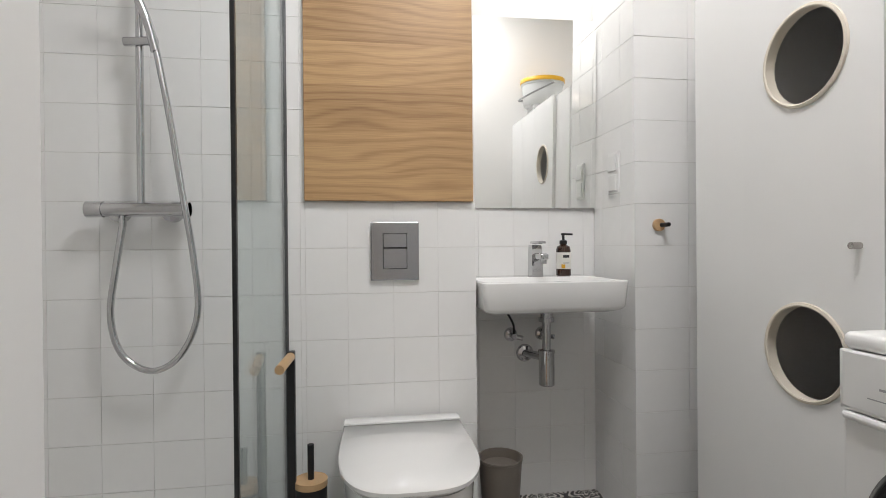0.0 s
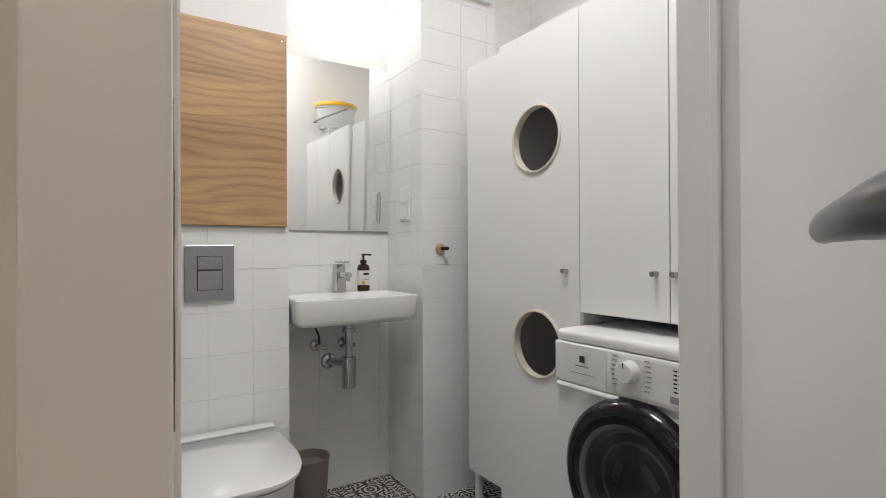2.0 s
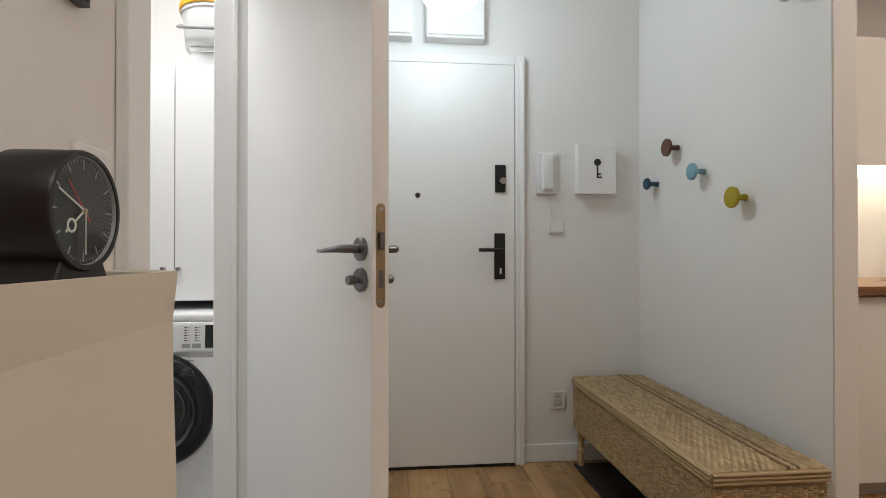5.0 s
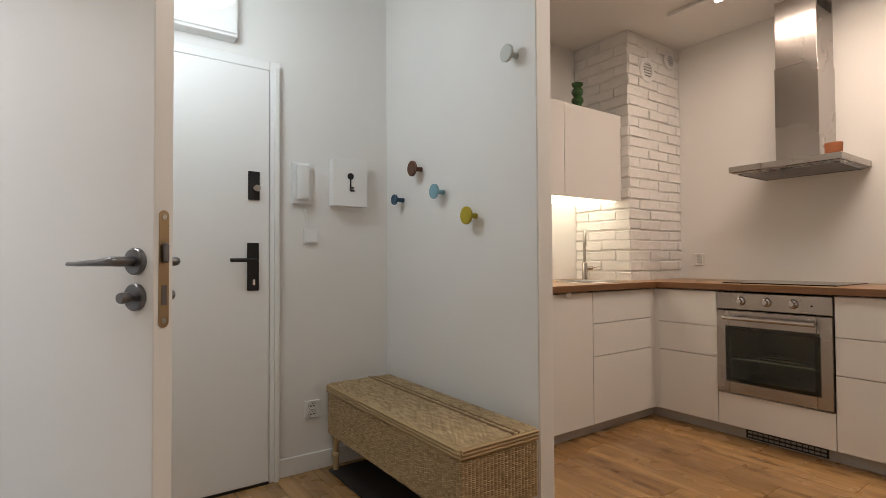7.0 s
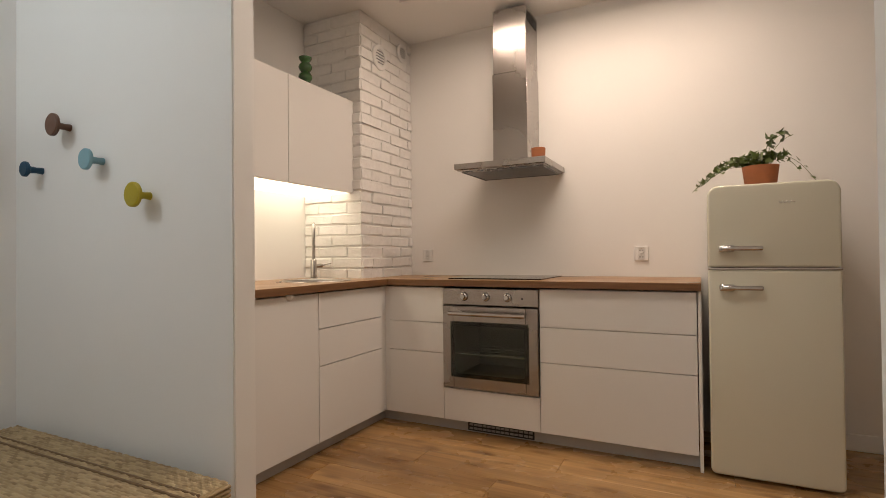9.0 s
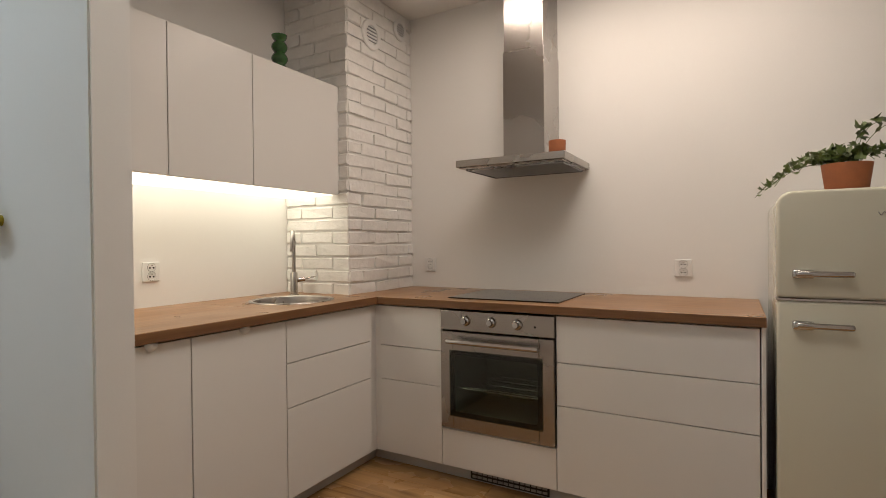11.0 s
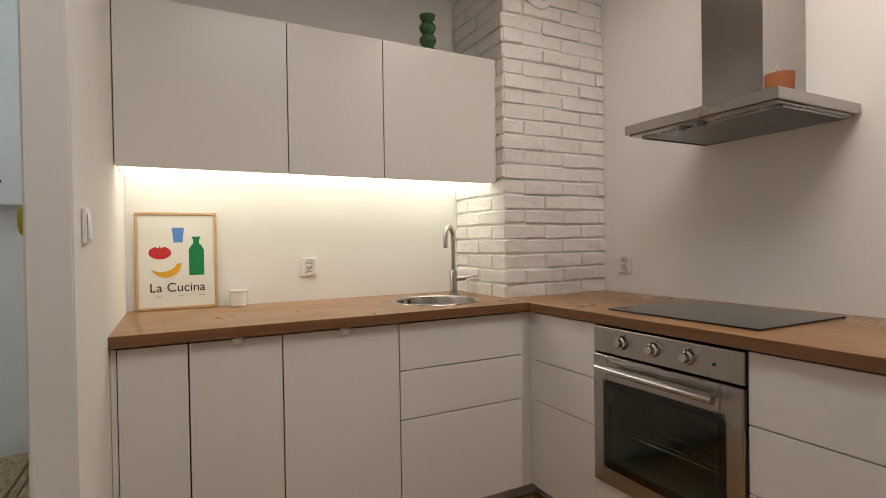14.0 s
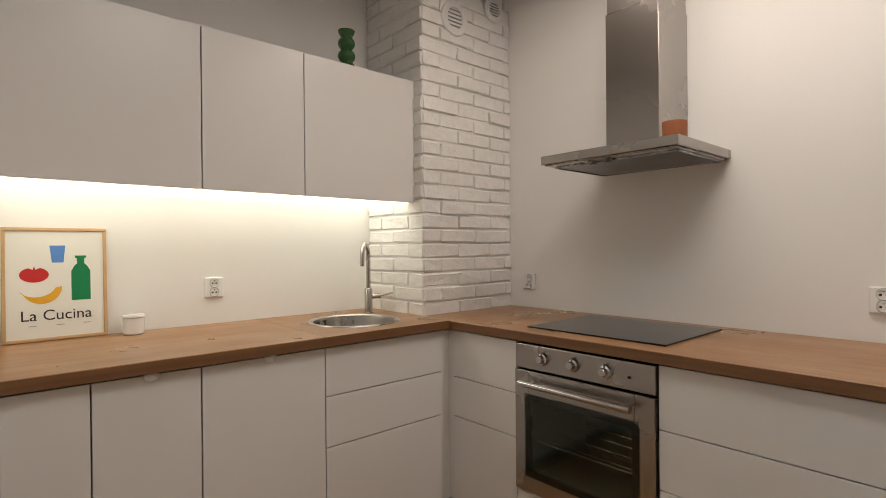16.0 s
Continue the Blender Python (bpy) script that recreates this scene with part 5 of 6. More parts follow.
part("hour_hand", b, M_PAPER, clock)
hand("minute_hand", 295, 0.047, 0.0009, M_PAPER, 0.0008)
hand("second_hand", 180, 0.046, 0.0005, M_PAPER, 0.0016)
hand("alarm_hand", 318, 0.040, 0.0008, M_RED, 0.0003, 0.016)
part("hub", lathe([(0, 0.0375), (0.0025, 0.0375), (0.003, 0.0335)], 16, pose(0, 0, CZ, 90)), M_PINE, clock)
gl = part("glass", lathe([(0, 0.0392), (0.045, 0.0386), (0.0565, 0.0382)], 48, pose(0, 0, CZ, 90)), M_GLASS, clock, "clear dial glass", 60)
gl.visible_shadow = False
rv = empty("red_vase", -0.536, 0.335, 1.0285, "orange-red glazed vase of stacked bulges", "vase")
part("body", lathe([(0, 0.0005), (0.026, 0.0005)] + [(0.024 + 0.020 * abs(math.sin(math.pi * 3 * k / 36)), 0.001 + 0.16 * k / 36) for k in range(1, 37)] + [(0.016, 0.161), (0.016, 0.12), (0, 0.12)], 36), M_RED_DIAL, rv, "", 60)
for x0, x1, z0, z1, fw, fm, lab in ((-0.374, -0.154, 1.409, 1.72, 0.007, M_BLACK, "framed city print in a thin black frame"), (-0.67, -0.44, 1.205, 1.52, 0.012, M_PINE, "small picture in a wooden frame")):
    p = empty("wall_picture", (x0 + x1) / 2, BATH_Y0, z0, lab, "picture", "wall pictures")
    w, h = (x1 - x0) / 2, z1 - z0
    for a0, a1, c0, c1 in ((-w, w, 0, fw), (-w, w, h - fw, h), (-w, -w + fw, fw, h - fw), (w - fw, w, fw, h - fw)):
        part("frame", box(a0, a1, -0.016, -0.0005, c0, c1, 0.001), fm, p)
    pr = part("print", box(-w + fw, w - fw, -0.008, -0.001, fw, h - fw), M_PAPER, p)
    if fm is M_BLACK:
        lettering("title", "STOCKHOLM", 0.020, M_INK, pr, Matrix.Translation((0.02, -0.0084, 0.030)) @ pose(0, 0, 0, 90))
        part("image", box(-w + 0.03, w - 0.03, -0.0086, -0.008, 0.075, h - 0.03), M_LGREY, pr)
    else:
        part("image", box(-w + 0.03, w - 0.03, -0.0086, -0.008, 0.04, h - 0.03), M_BROWN, pr)

# ---- bathroom ----
CX = 1.15
lcab = empty("laundry_cabinet", CX, 1.29, 0, "tall white laundry cabinet with two round holes in its door", "cabinet")


def holed_door(y0, y1, z0, z1, zs, r):
    """A door in the plane of x with a round hole at each height of zs."""
    own = bmesh.new()
    cuts = [z0] + [(a + b) / 2 for a, b in zip(zs, zs[1:])] + [z1]
    for zc, a, c in zip(zs, cuts, cuts[1:]):
        p = plate_with_hole(y0, y1, a, c, (y0 + y1) / 2 - 0.002, zc, r, 0, 0.018)
        join(own, p, Matrix(((0, 0, 1, 0), (1, 0, 0, 0), (0, 1, 0, 0), (0, 0, 0, 1))))
    bmesh.ops.remove_doubles(own, verts=own.verts, dist=0.0001)
    return own


TY0, TY1 = 1.108 - 1.29, 1.480 - 1.29
part("door", holed_door(TY0, TY1, 0.105, 1.800, (0.762, 1.436), 0.108), M_WHITE, lcab)
for zc in (0.762, 1.436):
    part("hole_rim", lathe([(0.105, 0.020), (0.105, -0.005), (0.108, -0.007), (0.114, -0.005), (0.115, -0.0005)], 56, pose(0, (TY0 + TY1) / 2 - 0.002, zc, 0, 90)), M_TRAY, lcab, "cream plastic rim round the hole", 50)
for y in (TY0 + 0.001, TY1 - 0.017):
    part("side_panel", box(0.019, 0.56, y, y + 0.016, 0.10, 1.795), M_WHITE, lcab)
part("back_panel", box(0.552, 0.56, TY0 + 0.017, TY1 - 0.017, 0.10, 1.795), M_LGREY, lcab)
for z in (0.10, 1.10, 1.779):
    part("shelf", box(0.019, 0.552, TY0 + 0.017, TY1 - 0.017, z, z + 0.016), M_WHITE, lcab)
part("handle", rod((-0.022, 1.158 - 1.29, 1.006), (0, 1.158 - 1.29, 1.006), 0.007), M_STEEL, lcab, "small steel knob", 40)
for y in (TY0 + 0.04, TY1 - 0.04):
    for x in (0.06, 0.50):
        part("foot", rod((x, y, 0.0), (x, y, 0.10), 0.018), M_LGREY, lcab)
fill = empty("side_panel_cabinet", CX + 0.016, 1.59, 0, "white side cabinet panel beside the tiled column", "cabinet")
part("front", box(0, 0.018, -0.108, 0.112, 0.205, 1.792, 0.0015), M_WHITE, fill)
part("side_panel", box(0.0185, 0.54, 0.094, 0.112, 0.21, 1.79), M_WHITE, fill)
part("top", box(0.0185, 0.54, -0.108, 0.0935, 1.774, 1.79), M_WHITE, fill)
part("foot", rod((0.03, 0.085, 0), (0.03, 0.085, 0.21), 0.016), M_WHITE, fill)
ucab = empty("upper_cabinet", CX, 0.815, 0.884, "white two-door cabinet hung above the washing machine", "cabinet")
part("body", box(0.0195, 0.56, -0.298, 0.290, 0.002, 0.914), M_WHITE, ucab)
for y0, y1, yk in ((-0.0015, 0.2905, 0.034), (-0.2965, -0.0045, -0.022)):
    dr = part("door", box(0, 0.018, y0, y1, 0.0, 0.912, 0.0018, 2), M_WHITE, ucab)
    part("handle", rod((-0.022, yk, 0.123), (0, yk, 0.123), 0.007), M_STEEL, dr, "small steel knob", 40)

# washing machine
wm = empty("washing_machine", 1.045, 0.800, 0, "white front-loading washing machine with a black-rimmed door", "washing machine")
part("body", box(0.012, 0.56, -0.298, 0.298, 0.012, 0.815, 0.008, 2), M_WHITE, wm)
tp = box(-0.002, 0.56, -0.299, 0.299, 0.8155, 0.848, 0.013, 4)
part("top", tp, M_WHITE, wm, "", 50)
cp = box(-0.006, 0.012, -0.299, 0.299, 0.705, 0.8150, 0.003, 2)
part("control_panel", cp, M_PLASTIC, wm, "", 50)
part("drawer", box(-0.0085, -0.0062, 0.118, 0.290, 0.712, 0.8125, 0.001, 1), M_PLASTIC, wm, "white detergent drawer front")
part("drawer_grip", box(-0.014, 0.010, 0.075, 0.290, 0.688, 0.703, 0.006, 2), M_PLASTIC, wm)
part("front_panel", box(0.0, 0.0118, -0.297, 0.297, 0.09, 0.6875, 0.005, 2), M_WHITE, wm)
part("kick_panel", box(0.003, 0.0118, -0.297, 0.297, 0.014, 0.087, 0.004), M_WHITE, wm)
knob = part("dial_knob", lathe([(0, 0.030), (0.0235, 0.030), (0.026, 0.027), (0.0275, 0.004), (0.0285, 0)], 40, pose(-0.006, 0.045, 0.772, 0, -90)), M_PLASTIC, wm, "white programme dial", 40)
part("pointer", box(-0.0368, -0.0360, 0.0435, 0.0465, 0.784, 0.797), M_INK, knob)
part("display", box(-0.0085, -0.0055, -0.205, -0.142, 0.722, 0.806, 0.002), M_BLACK, wm, "black display window")
lbl = part("printed_panel", box(-0.0072, -0.0060, -0.138, 0.088, 0.716, 0.806), M_PLASTIC, wm)
for sgn in (1, -1):
    for k in range(7):
        y = 0.045 + sgn * (0.048 - 0.002 * abs(k - 3))
        z = 0.731 + k * 0.0118
        part("label_line", box(-0.0078, -0.0070, y - 0.012, y + 0.012, z, z + 0.0008), M_LGREY, lbl)
        part("label_word", box(-0.0078, -0.0070, y + sgn * 0.004 - 0.007, y + sgn * 0.004 + 0.007, z + 0.002, z + 0.0045), M_GREY, lbl)
for y in (-0.075, -0.112):
    for k in range(6):
        part("indicator", box(-0.0078, -0.0070, y - 0.003, y + 0.006, 0.747 + k * 0.0095, 0.7505 + k * 0.0095), M_INK, lbl)
        part("indicator_word", box(-0.0078, -0.0070, y - 0.013, y - 0.005, 0.7475 + k * 0.0095, 0.7497 + k * 0.0095), M_LGREY, lbl)
    part("button", box(-0.0082, -0.0070, y - 0.015, y + 0.015, 0.722, 0.738, 0.001), M_LGREY, lbl)
mk = part("maker_mark", box(-0.0118, -0.0108, 0.186, 0.204, 0.768, 0.786, 0.0005), M_INK, wm, "small dark square maker's mark")
part("maker_line", box(-0.0118, -0.0108, 0.172, 0.218, 0.756, 0.760), M_LGREY, wm)
part("maker_line", box(-0.0118, -0.0108, 0.150, 0.240, 0.737, 0.739), M_LGREY, wm)
part("energy_line", box(-0.0008, 0.0, -0.10, -0.06, 0.672, 0.677), M_LGREY, wm)
DY, DZ = 0.033, 0.498
wd = part("door", lathe([(0.128, 0.004), (0.140, 0.032), (0.160, 0.044), (0.185, 0.042), (0.204, 0.028), (0.210, 0.004), (0.208, 0.0)], 72, pose(0, DY, DZ, 0, -90)), M_HOB, wm, "glossy black door ring", 50)
part("inner_ring", lathe([(0.150, 0.038), (0.140, 0.034), (0.126, 0.010), (0.122, -0.02)], 64, pose(0, DY, DZ, 0, -90)), M_DKSTEEL, wd, "grey inner ring", 50)
gl = part("window", lathe([(0.138, 0.030), (0.11, 0.040), (0.06, 0.048), (0, 0.050)], 64, pose(0, DY, DZ, 0, -90)), M_DRUMGLASS, wd, "smoked door glass", 60)
# dish in front of the solid panel; its dark colour paints the drum's depth
part("drum", lathe([(0.132, 0.014), (0.118, 0.004), (0.0, 0.001)], 56, pose(0, DY, DZ, 0, -90)), M_DARK, wm, "shallow dark dish for the shade inside the drum", 50)
part("drum_rim", lathe([(0.104, 0.0045), (0.100, 0.0075), (0.096, 0.0045)], 56, pose(0, DY, DZ, 0, -90)), M_DKSTEEL, wm, "grey drum rim", 50)
for a in (20, 140, 260):
    part("lifter", box(-0.003, 0.003, -0.012, 0.012, -0.030, 0.030, 0.002, 2), M_DKSTEEL, wm, "steel drum lifter").matrix_basis = pose(-0.006, DY + 0.055 * math.cos(math.radians(a)), DZ + 0.055 * math.sin(math.radians(a)), a)
part("door_catch", box(-0.006, 0.0, -0.215, -0.200, 0.485, 0.515, 0.003), M_PLASTIC, wm)
for y in (-0.25, 0.25):
    for x in (0.05, 0.5):
        part("foot", rod((x, y, 0), (x, y, 0.013), 0.02), M_BLACK, wm)

low_box = empty("storage_box", 1.318, 0.70, 1.7985, "small white cardboard box on top of the cabinet", "box")
part("carton", box(-0.085, 0.085, -0.085, 0.085, 0.0, 0.078, 0.003), M_BUCKET, low_box)
part("lid", box(-0.088, 0.088, -0.088, 0.088, 0.0785, 0.098, 0.003), M_WHITE, low_box)
bucket = empty("bucket", 1.318, 0.700, 1.897, "milky plastic bucket with a yellow lid and grey handle", "bucket")
part("body", lathe([(0, 0.0005), (0.126, 0.0005), (0.130, 0.006), (0.142, 0.140), (0.148, 0.142), (0.148, 0.155), (0, 0.155)], 48), M_BUCKET, bucket, "", 40)
part("lid", lathe([(0.150, 0.154), (0.154, 0.157), (0.154, 0.177), (0.150, 0.183), (0.135, 0.181), (0.130, 0.173), (0, 0.173)], 48), M_BUCKETLID, bucket, "yellow lid", 35)
part("handle", tube([(0.156 * math.cos(a) - 0.006, 0.156 * math.sin(a), 0.135 - 0.09 * math.sin(math.pi * k / 10)) for k, a in enumerate([math.radians(75 + 21 * q) for q in range(11)])], 0.006, 8), M_GREY, bucket, "grey bail handle", 50)

# toilet
wc = empty("toilet", 0.272, 1.93, 0.018, "white wall-hung toilet with its lid closed", "toilet")


def d_outline(w, back, frontd, n=28):
    """A lid's outline: straight back, sides that swell a little, a round front."""
    pts = [(-w * 0.97, back)]
    for k in range(n + 1):
        a = math.pi * k / n
        pts.append((-w * math.copysign(abs(math.cos(a)) ** 0.62, math.cos(a)), -frontd * 0.48 - (frontd * 0.52) * math.sin(a) ** 0.85))
    pts.append((w * 0.97, back))
    return pts


def slab(levels):
    """A body through outlines at rising heights."""
    own = bmesh.new()
    rows = [[own.verts.new((x, y, z)) for x, y in o] for o, z in levels]
    n = len(rows[0])
    for a, b in zip(rows, rows[1:]):
        for k in range(n):
            own.faces.new((a[k], a[(k + 1) % n], b[(k + 1) % n], b[k]))
    own.faces.new(rows[0][::-1])
    own.faces.new(rows[-1])
    return own


part("bowl", slab([(d_outline(0.10, 0.0, 0.26), 0.085), (d_outline(0.125, 0.0, 0.33), 0.13), (d_outline(0.160, 0.0, 0.43), 0.24), (d_outline(0.176, 0.0, 0.475), 0.34), (d_outline(0.178, 0.0, 0.485), 0.404)]), M_GLOSS, wc, "", 50)
part("seat", slab([(d_outline(0.178, -0.045, 0.486), 0.407), (d_outline(0.180, -0.045, 0.489), 0.411), (d_outline(0.180, -0.045, 0.489), 0.420)]), M_GLOSS, wc, "white seat ring", 50)
part("lid", slab([(d_outline(0.184, -0.030, 0.508), 0.4225), (d_outline(0.189, -0.028, 0.514), 0.426), (d_outline(0.189, -0.028, 0.514), 0.435), (d_outline(0.185, -0.032, 0.507), 0.439)]), M_GLOSS, wc, "glossy white closed lid", 50)
part("hinge_bar", box(-0.184, 0.184, -0.062, -0.012, 0.4390, 0.4480, 0.0042, 4), M_GLOSS, wc, "", 50)
flush = empty("flush_plate", 0.255, BOX_Y - 0.0005, 0.998, "satin steel dual flush plate on the tiled wall", "flush plate")
part("plate", box(-0.078, 0.078, -0.012, 0, -0.095, 0.095, 0.003, 2), M_SATIN, flush)
part("button", box(-0.038, 0.038, -0.0155, -0.0125, 0.012, 0.056, 0.0015), M_SATIN, flush)
part("button", box(-0.038, 0.038, -0.0155, -0.0125, -0.056, 0.0085, 0.0015), M_SATIN, flush)
part("button_rim", box(-0.0395, 0.0395, -0.0128, -0.0121, -0.0575, 0.0575), M_BLACK, flush)
wood_panel = empty("wood_panel", 0.242, BOX_Y, 1.160, "oak veneer access panel above the toilet", "panel")
part("board", box(-0.271, 0.2715, -0.018, 0, 0, 0.697, 0.0015), M_PANEL, wood_panel)
for x in (-0.255, 0.255):
    part("screw", lathe([(0, 0.0012), (0.0035, 0.001), (0.004, 0.0)], 14, pose(x, -0.018, 0.672, 90)), M_SATIN, wood_panel, "tiny steel screw")
structure("wall_above_panel", box(-0.029, BOX_X - 0.004, BOX_Y - 0.004, BOX_Y + 0.0015, 1.862, CEIL), M_WALL, "white painted wall above the wooden panel", "wall")

# basin and what stands on it
basin = empty("wash_basin", 0.785, 2.06, 0.893, "white ceramic wall basin with a square rim", "basin")


def round_rect(x0, x1, y0, y1, r, n=6):
    out = []
    for cx, cy, a0 in ((x1 - r, y1 - r, 0), (x0 + r, y1 - r, 90), (x0 + r, y0 + r, 180), (x1 - r, y0 + r, 270)):
        out += [(cx + r * math.cos(math.radians(a0 + 90 * k / n)), cy + r * math.sin(math.radians(a0 + 90 * k / n))) for k in range(n + 1)]
    return out


part("bowl", slab([(round_rect(-0.16, 0.16, -0.11, 0.17, 0.03), -0.112), (round_rect(-0.215, 0.21, -0.165, 0.195, 0.03), -0.107), (round_rect(-0.240, 0.235, -0.186, 0.199, 0.022), -0.098),
                   (round_rect(-0.248, 0.243, -0.193, 0.2, 0.018), -0.086), (round_rect(-0.255, 0.250, -0.198, 0.2, 0.016), -0.006), (round_rect(-0.2545, 0.2495, -0.1975, 0.2, 0.016), -0.0025),
                   (round_rect(-0.252, 0.247, -0.195, 0.1985, 0.017), 0.0), (round_rect(-0.240, 0.235, -0.184, 0.075, 0.03), 0.0), (round_rect(-0.236, 0.231, -0.180, 0.071, 0.03), -0.004),
                   (round_rect(-0.228, 0.223, -0.172, 0.062, 0.04), -0.028), (round_rect(-0.20, 0.195, -0.150, 0.045, 0.045), -0.055), (round_rect(-0.11, 0.11, -0.09, 0.0, 0.04), -0.066)]), M_GLOSS, basin, "", 40)
part("overflow", lathe([(0, 0.002), (0.010, 0.002), (0.012, 0)], 20, pose(0.02, 0.072, -0.022, 90)), M_BLACK, basin)
bt = empty("basin_tap", 0.807, 2.165, 0.893, "chrome single-lever tap on the basin", "tap")
part("body", slab([([(-0.022, -0.03), (0.022, -0.03), (0.022, 0.024), (-0.022, 0.024)], 0.0005), ([(-0.020, -0.026), (0.020, -0.026), (0.020, 0.022), (-0.020, 0.022)], 0.10), ([(-0.018, -0.020), (0.018, -0.020), (0.018, 0.022), (-0.018, 0.022)], 0.122)]), M_CHROME, bt, "", 30)
part("spout", box(-0.015, 0.015, -0.112, -0.02, 0.066, 0.090, 0.006, 3), M_CHROME, bt, "", 50)
part("aerator", rod((0, -0.098, 0.052), (0, -0.098, 0.068), 0.011), M_CHROME, bt)
part("lever", box(-0.015, 0.015, -0.085, 0.020, 0.126, 0.136, 0.004, 3), M_CHROME, bt, "", 50)
soap = empty("soap_bottle", 0.920, 2.160, 0.893, "dark amber soap bottle with a black pump and label", "bottle")
part("bottle", lathe([(0, 0.0005), (0.025, 0.0005), (0.028, 0.004), (0.028, 0.100), (0.024, 0.115), (0.012, 0.122), (0.012, 0.128), (0, 0.128)], 36), M_AMBER, soap, "", 40)
part("label", lathe([(0.0283, 0.028), (0.0286, 0.030), (0.0286, 0.090), (0.0283, 0.092)], 36), M_PAPER, soap, "cream paper label")
part("label_print", box(-0.012, 0.012, -0.0295, -0.0275, 0.072, 0.082), M_INK, soap)
part("label_print", box(-0.012, 0.012, -0.0295, -0.0275, 0.050, 0.053), M_LGREY, soap)
part("label_print", box(-0.018, -0.004, -0.0290, -0.0250, 0.032, 0.046), M_YELLOW, soap)
part("pump", lathe([(0.0145, 0.124), (0.0145, 0.138), (0.005, 0.140), (0.005, 0.158), (0.009, 0.159), (0.009, 0.166), (0, 0.167)], 24), M_BLACK, soap, "black pump", 40)
part("pump_nozzle", rod((0, 0, 0.163), (0.030, -0.020, 0.161), 0.004, 10), M_BLACK, soap)
trap = empty("bottle_trap", 0.845, 2.150, 0.474, "chrome bottle trap under the basin", "trap")
part("cup", lathe([(0, 0), (0.026, 0.0), (0.030, 0.004), (0.030, 0.125), (0.032, 0.126), (0.032, 0.136), (0.018, 0.138)], 36), M_CHROME, trap, "", 35)
part("tailpipe", lathe([(0.0165, 0.137), (0.0165, 0.245), (0.030, 0.246), (0.030, 0.262), (0.024, 0.263), (0.024, 0.278), (0.034, 0.280), (0.034, 0.288)], 32), M_CHROME, trap, "", 35)
part("outlet_pipe", rod((0.0, 0.02, 0.105), (-0.055, 0.110, 0.105), 0.016), M_CHROME, trap, "", 40)
part("wall_flange", lathe([(0.016, 0.014), (0.030, 0.010), (0.036, 0.0)], 32, pose(-0.052, 0.1105, 0.105, 90)), M_CHROME, trap, "", 40)
for x, z in ((0.735, 0.655), (0.865, 0.655)):
    av = empty("angle_valve", x, MIRROR_Y, z, "small chrome angle valve on the tiled wall", "valve", "angle valves")
    part("flange", lathe([(0.012, 0.016), (0.024, 0.012), (0.028, 0.0)], 28, pose(0, 0, 0, 90)), M_CHROME, av, "", 40)
    part("body", rod((0, -0.01, 0), (0, -0.060, 0), 0.011), M_CHROME, av, "", 40)
    part("handle", rod((0.0, -0.045, 0), (0.032, -0.062, -0.006), 0.010), M_CHROME, av, "", 40)
    hose = [(0, -0.048, 0.008), (-0.005, -0.055, 0.05), (-0.045, -0.10, 0.105), (-0.085, -0.13, 0.145)] if x < 0.8 else [(0, -0.048, 0.008), (0.0, -0.06, 0.07), (-0.01, -0.08, 0.15)]
    part("hose", tube(hose, 0.0045, 8), M_BLACK, av, "black supply hose", 60)
bin_ob = empty("waste_bin", 0.625, 2.02, 0.002, "small taupe plastic waste bin under the basin", "bin")
part("body", lathe([(0, 0.0005), (0.058, 0.0005), (0.060, 0.004), (0.076, 0.255), (0.079, 0.258), (0.079, 0.266), (0.074, 0.266), (0.070, 0.250), (0.068, 0.235), (0, 0.232)], 44), M_BIN, bin_ob, "", 35)

mirror = empty("mirror", 0.810, MIRROR_Y, 1.540, "large frameless wall mirror above the basin", "mirror")
mirror.matrix_basis = pose(0.806, MIRROR_Y - 0.019, 1.540, 1.7, 0, -1.4)
part("glass", box(-0.2790, 0.2855, -0.006, -0.002, -0.376, 0.376), M_MIRROR, mirror)
part("backing", box(-0.272, 0.272, -0.0015, 0.001, -0.370, 0.370), M_PLASTIC, mirror)
globe_lamp("mirror_lamp", 0.855, 2.145, 2.150, 0.112, (0, 0.117, 0), "glowing white globe lamp above the mirror")
sw = empty("switch_block", COL_X, 2.076, 1.282, "white socket and switch pair on the column", "light switch")
part("plate", box(-0.010, -0.0005, -0.041, 0.041, -0.078, 0.078, 0.003, 2), M_PLASTIC, sw)
for z in (-0.037, 0.037):
    part("rocker", box(-0.016, -0.010, -0.031, 0.031, z - 0.031, z + 0.031, 0.003, 2), M_PLASTIC, sw)
th = empty("towel_hook", 1.182, BOX_Y, 1.081, "small wooden towel hook with a black peg", "hook")
part("disc", lathe([(0, 0.012), (0.020, 0.012), (0.022, 0.010), (0.022, 0.0005)], 32, pose(0, 0, 0, 90)), M_PINE, th, "", 35)
part("peg", rod((0.006, -0.010, 0), (0.012, -0.048, 0), 0.0075), M_BLACK, th, "", 40)

vc = empty("vent_cover", 1.35, BOX_Y, 2.215, "flat white ventilation cover high on the column", "vent")
part("box", box(-0.11, 0.11, -0.028, -0.0005, 0, 0.22, 0.004, 2), M_WHITE, vc)
part("front_plate", box(-0.098, 0.098, -0.034, -0.0285, 0.012, 0.208, 0.003, 2), M_WHITE, vc)

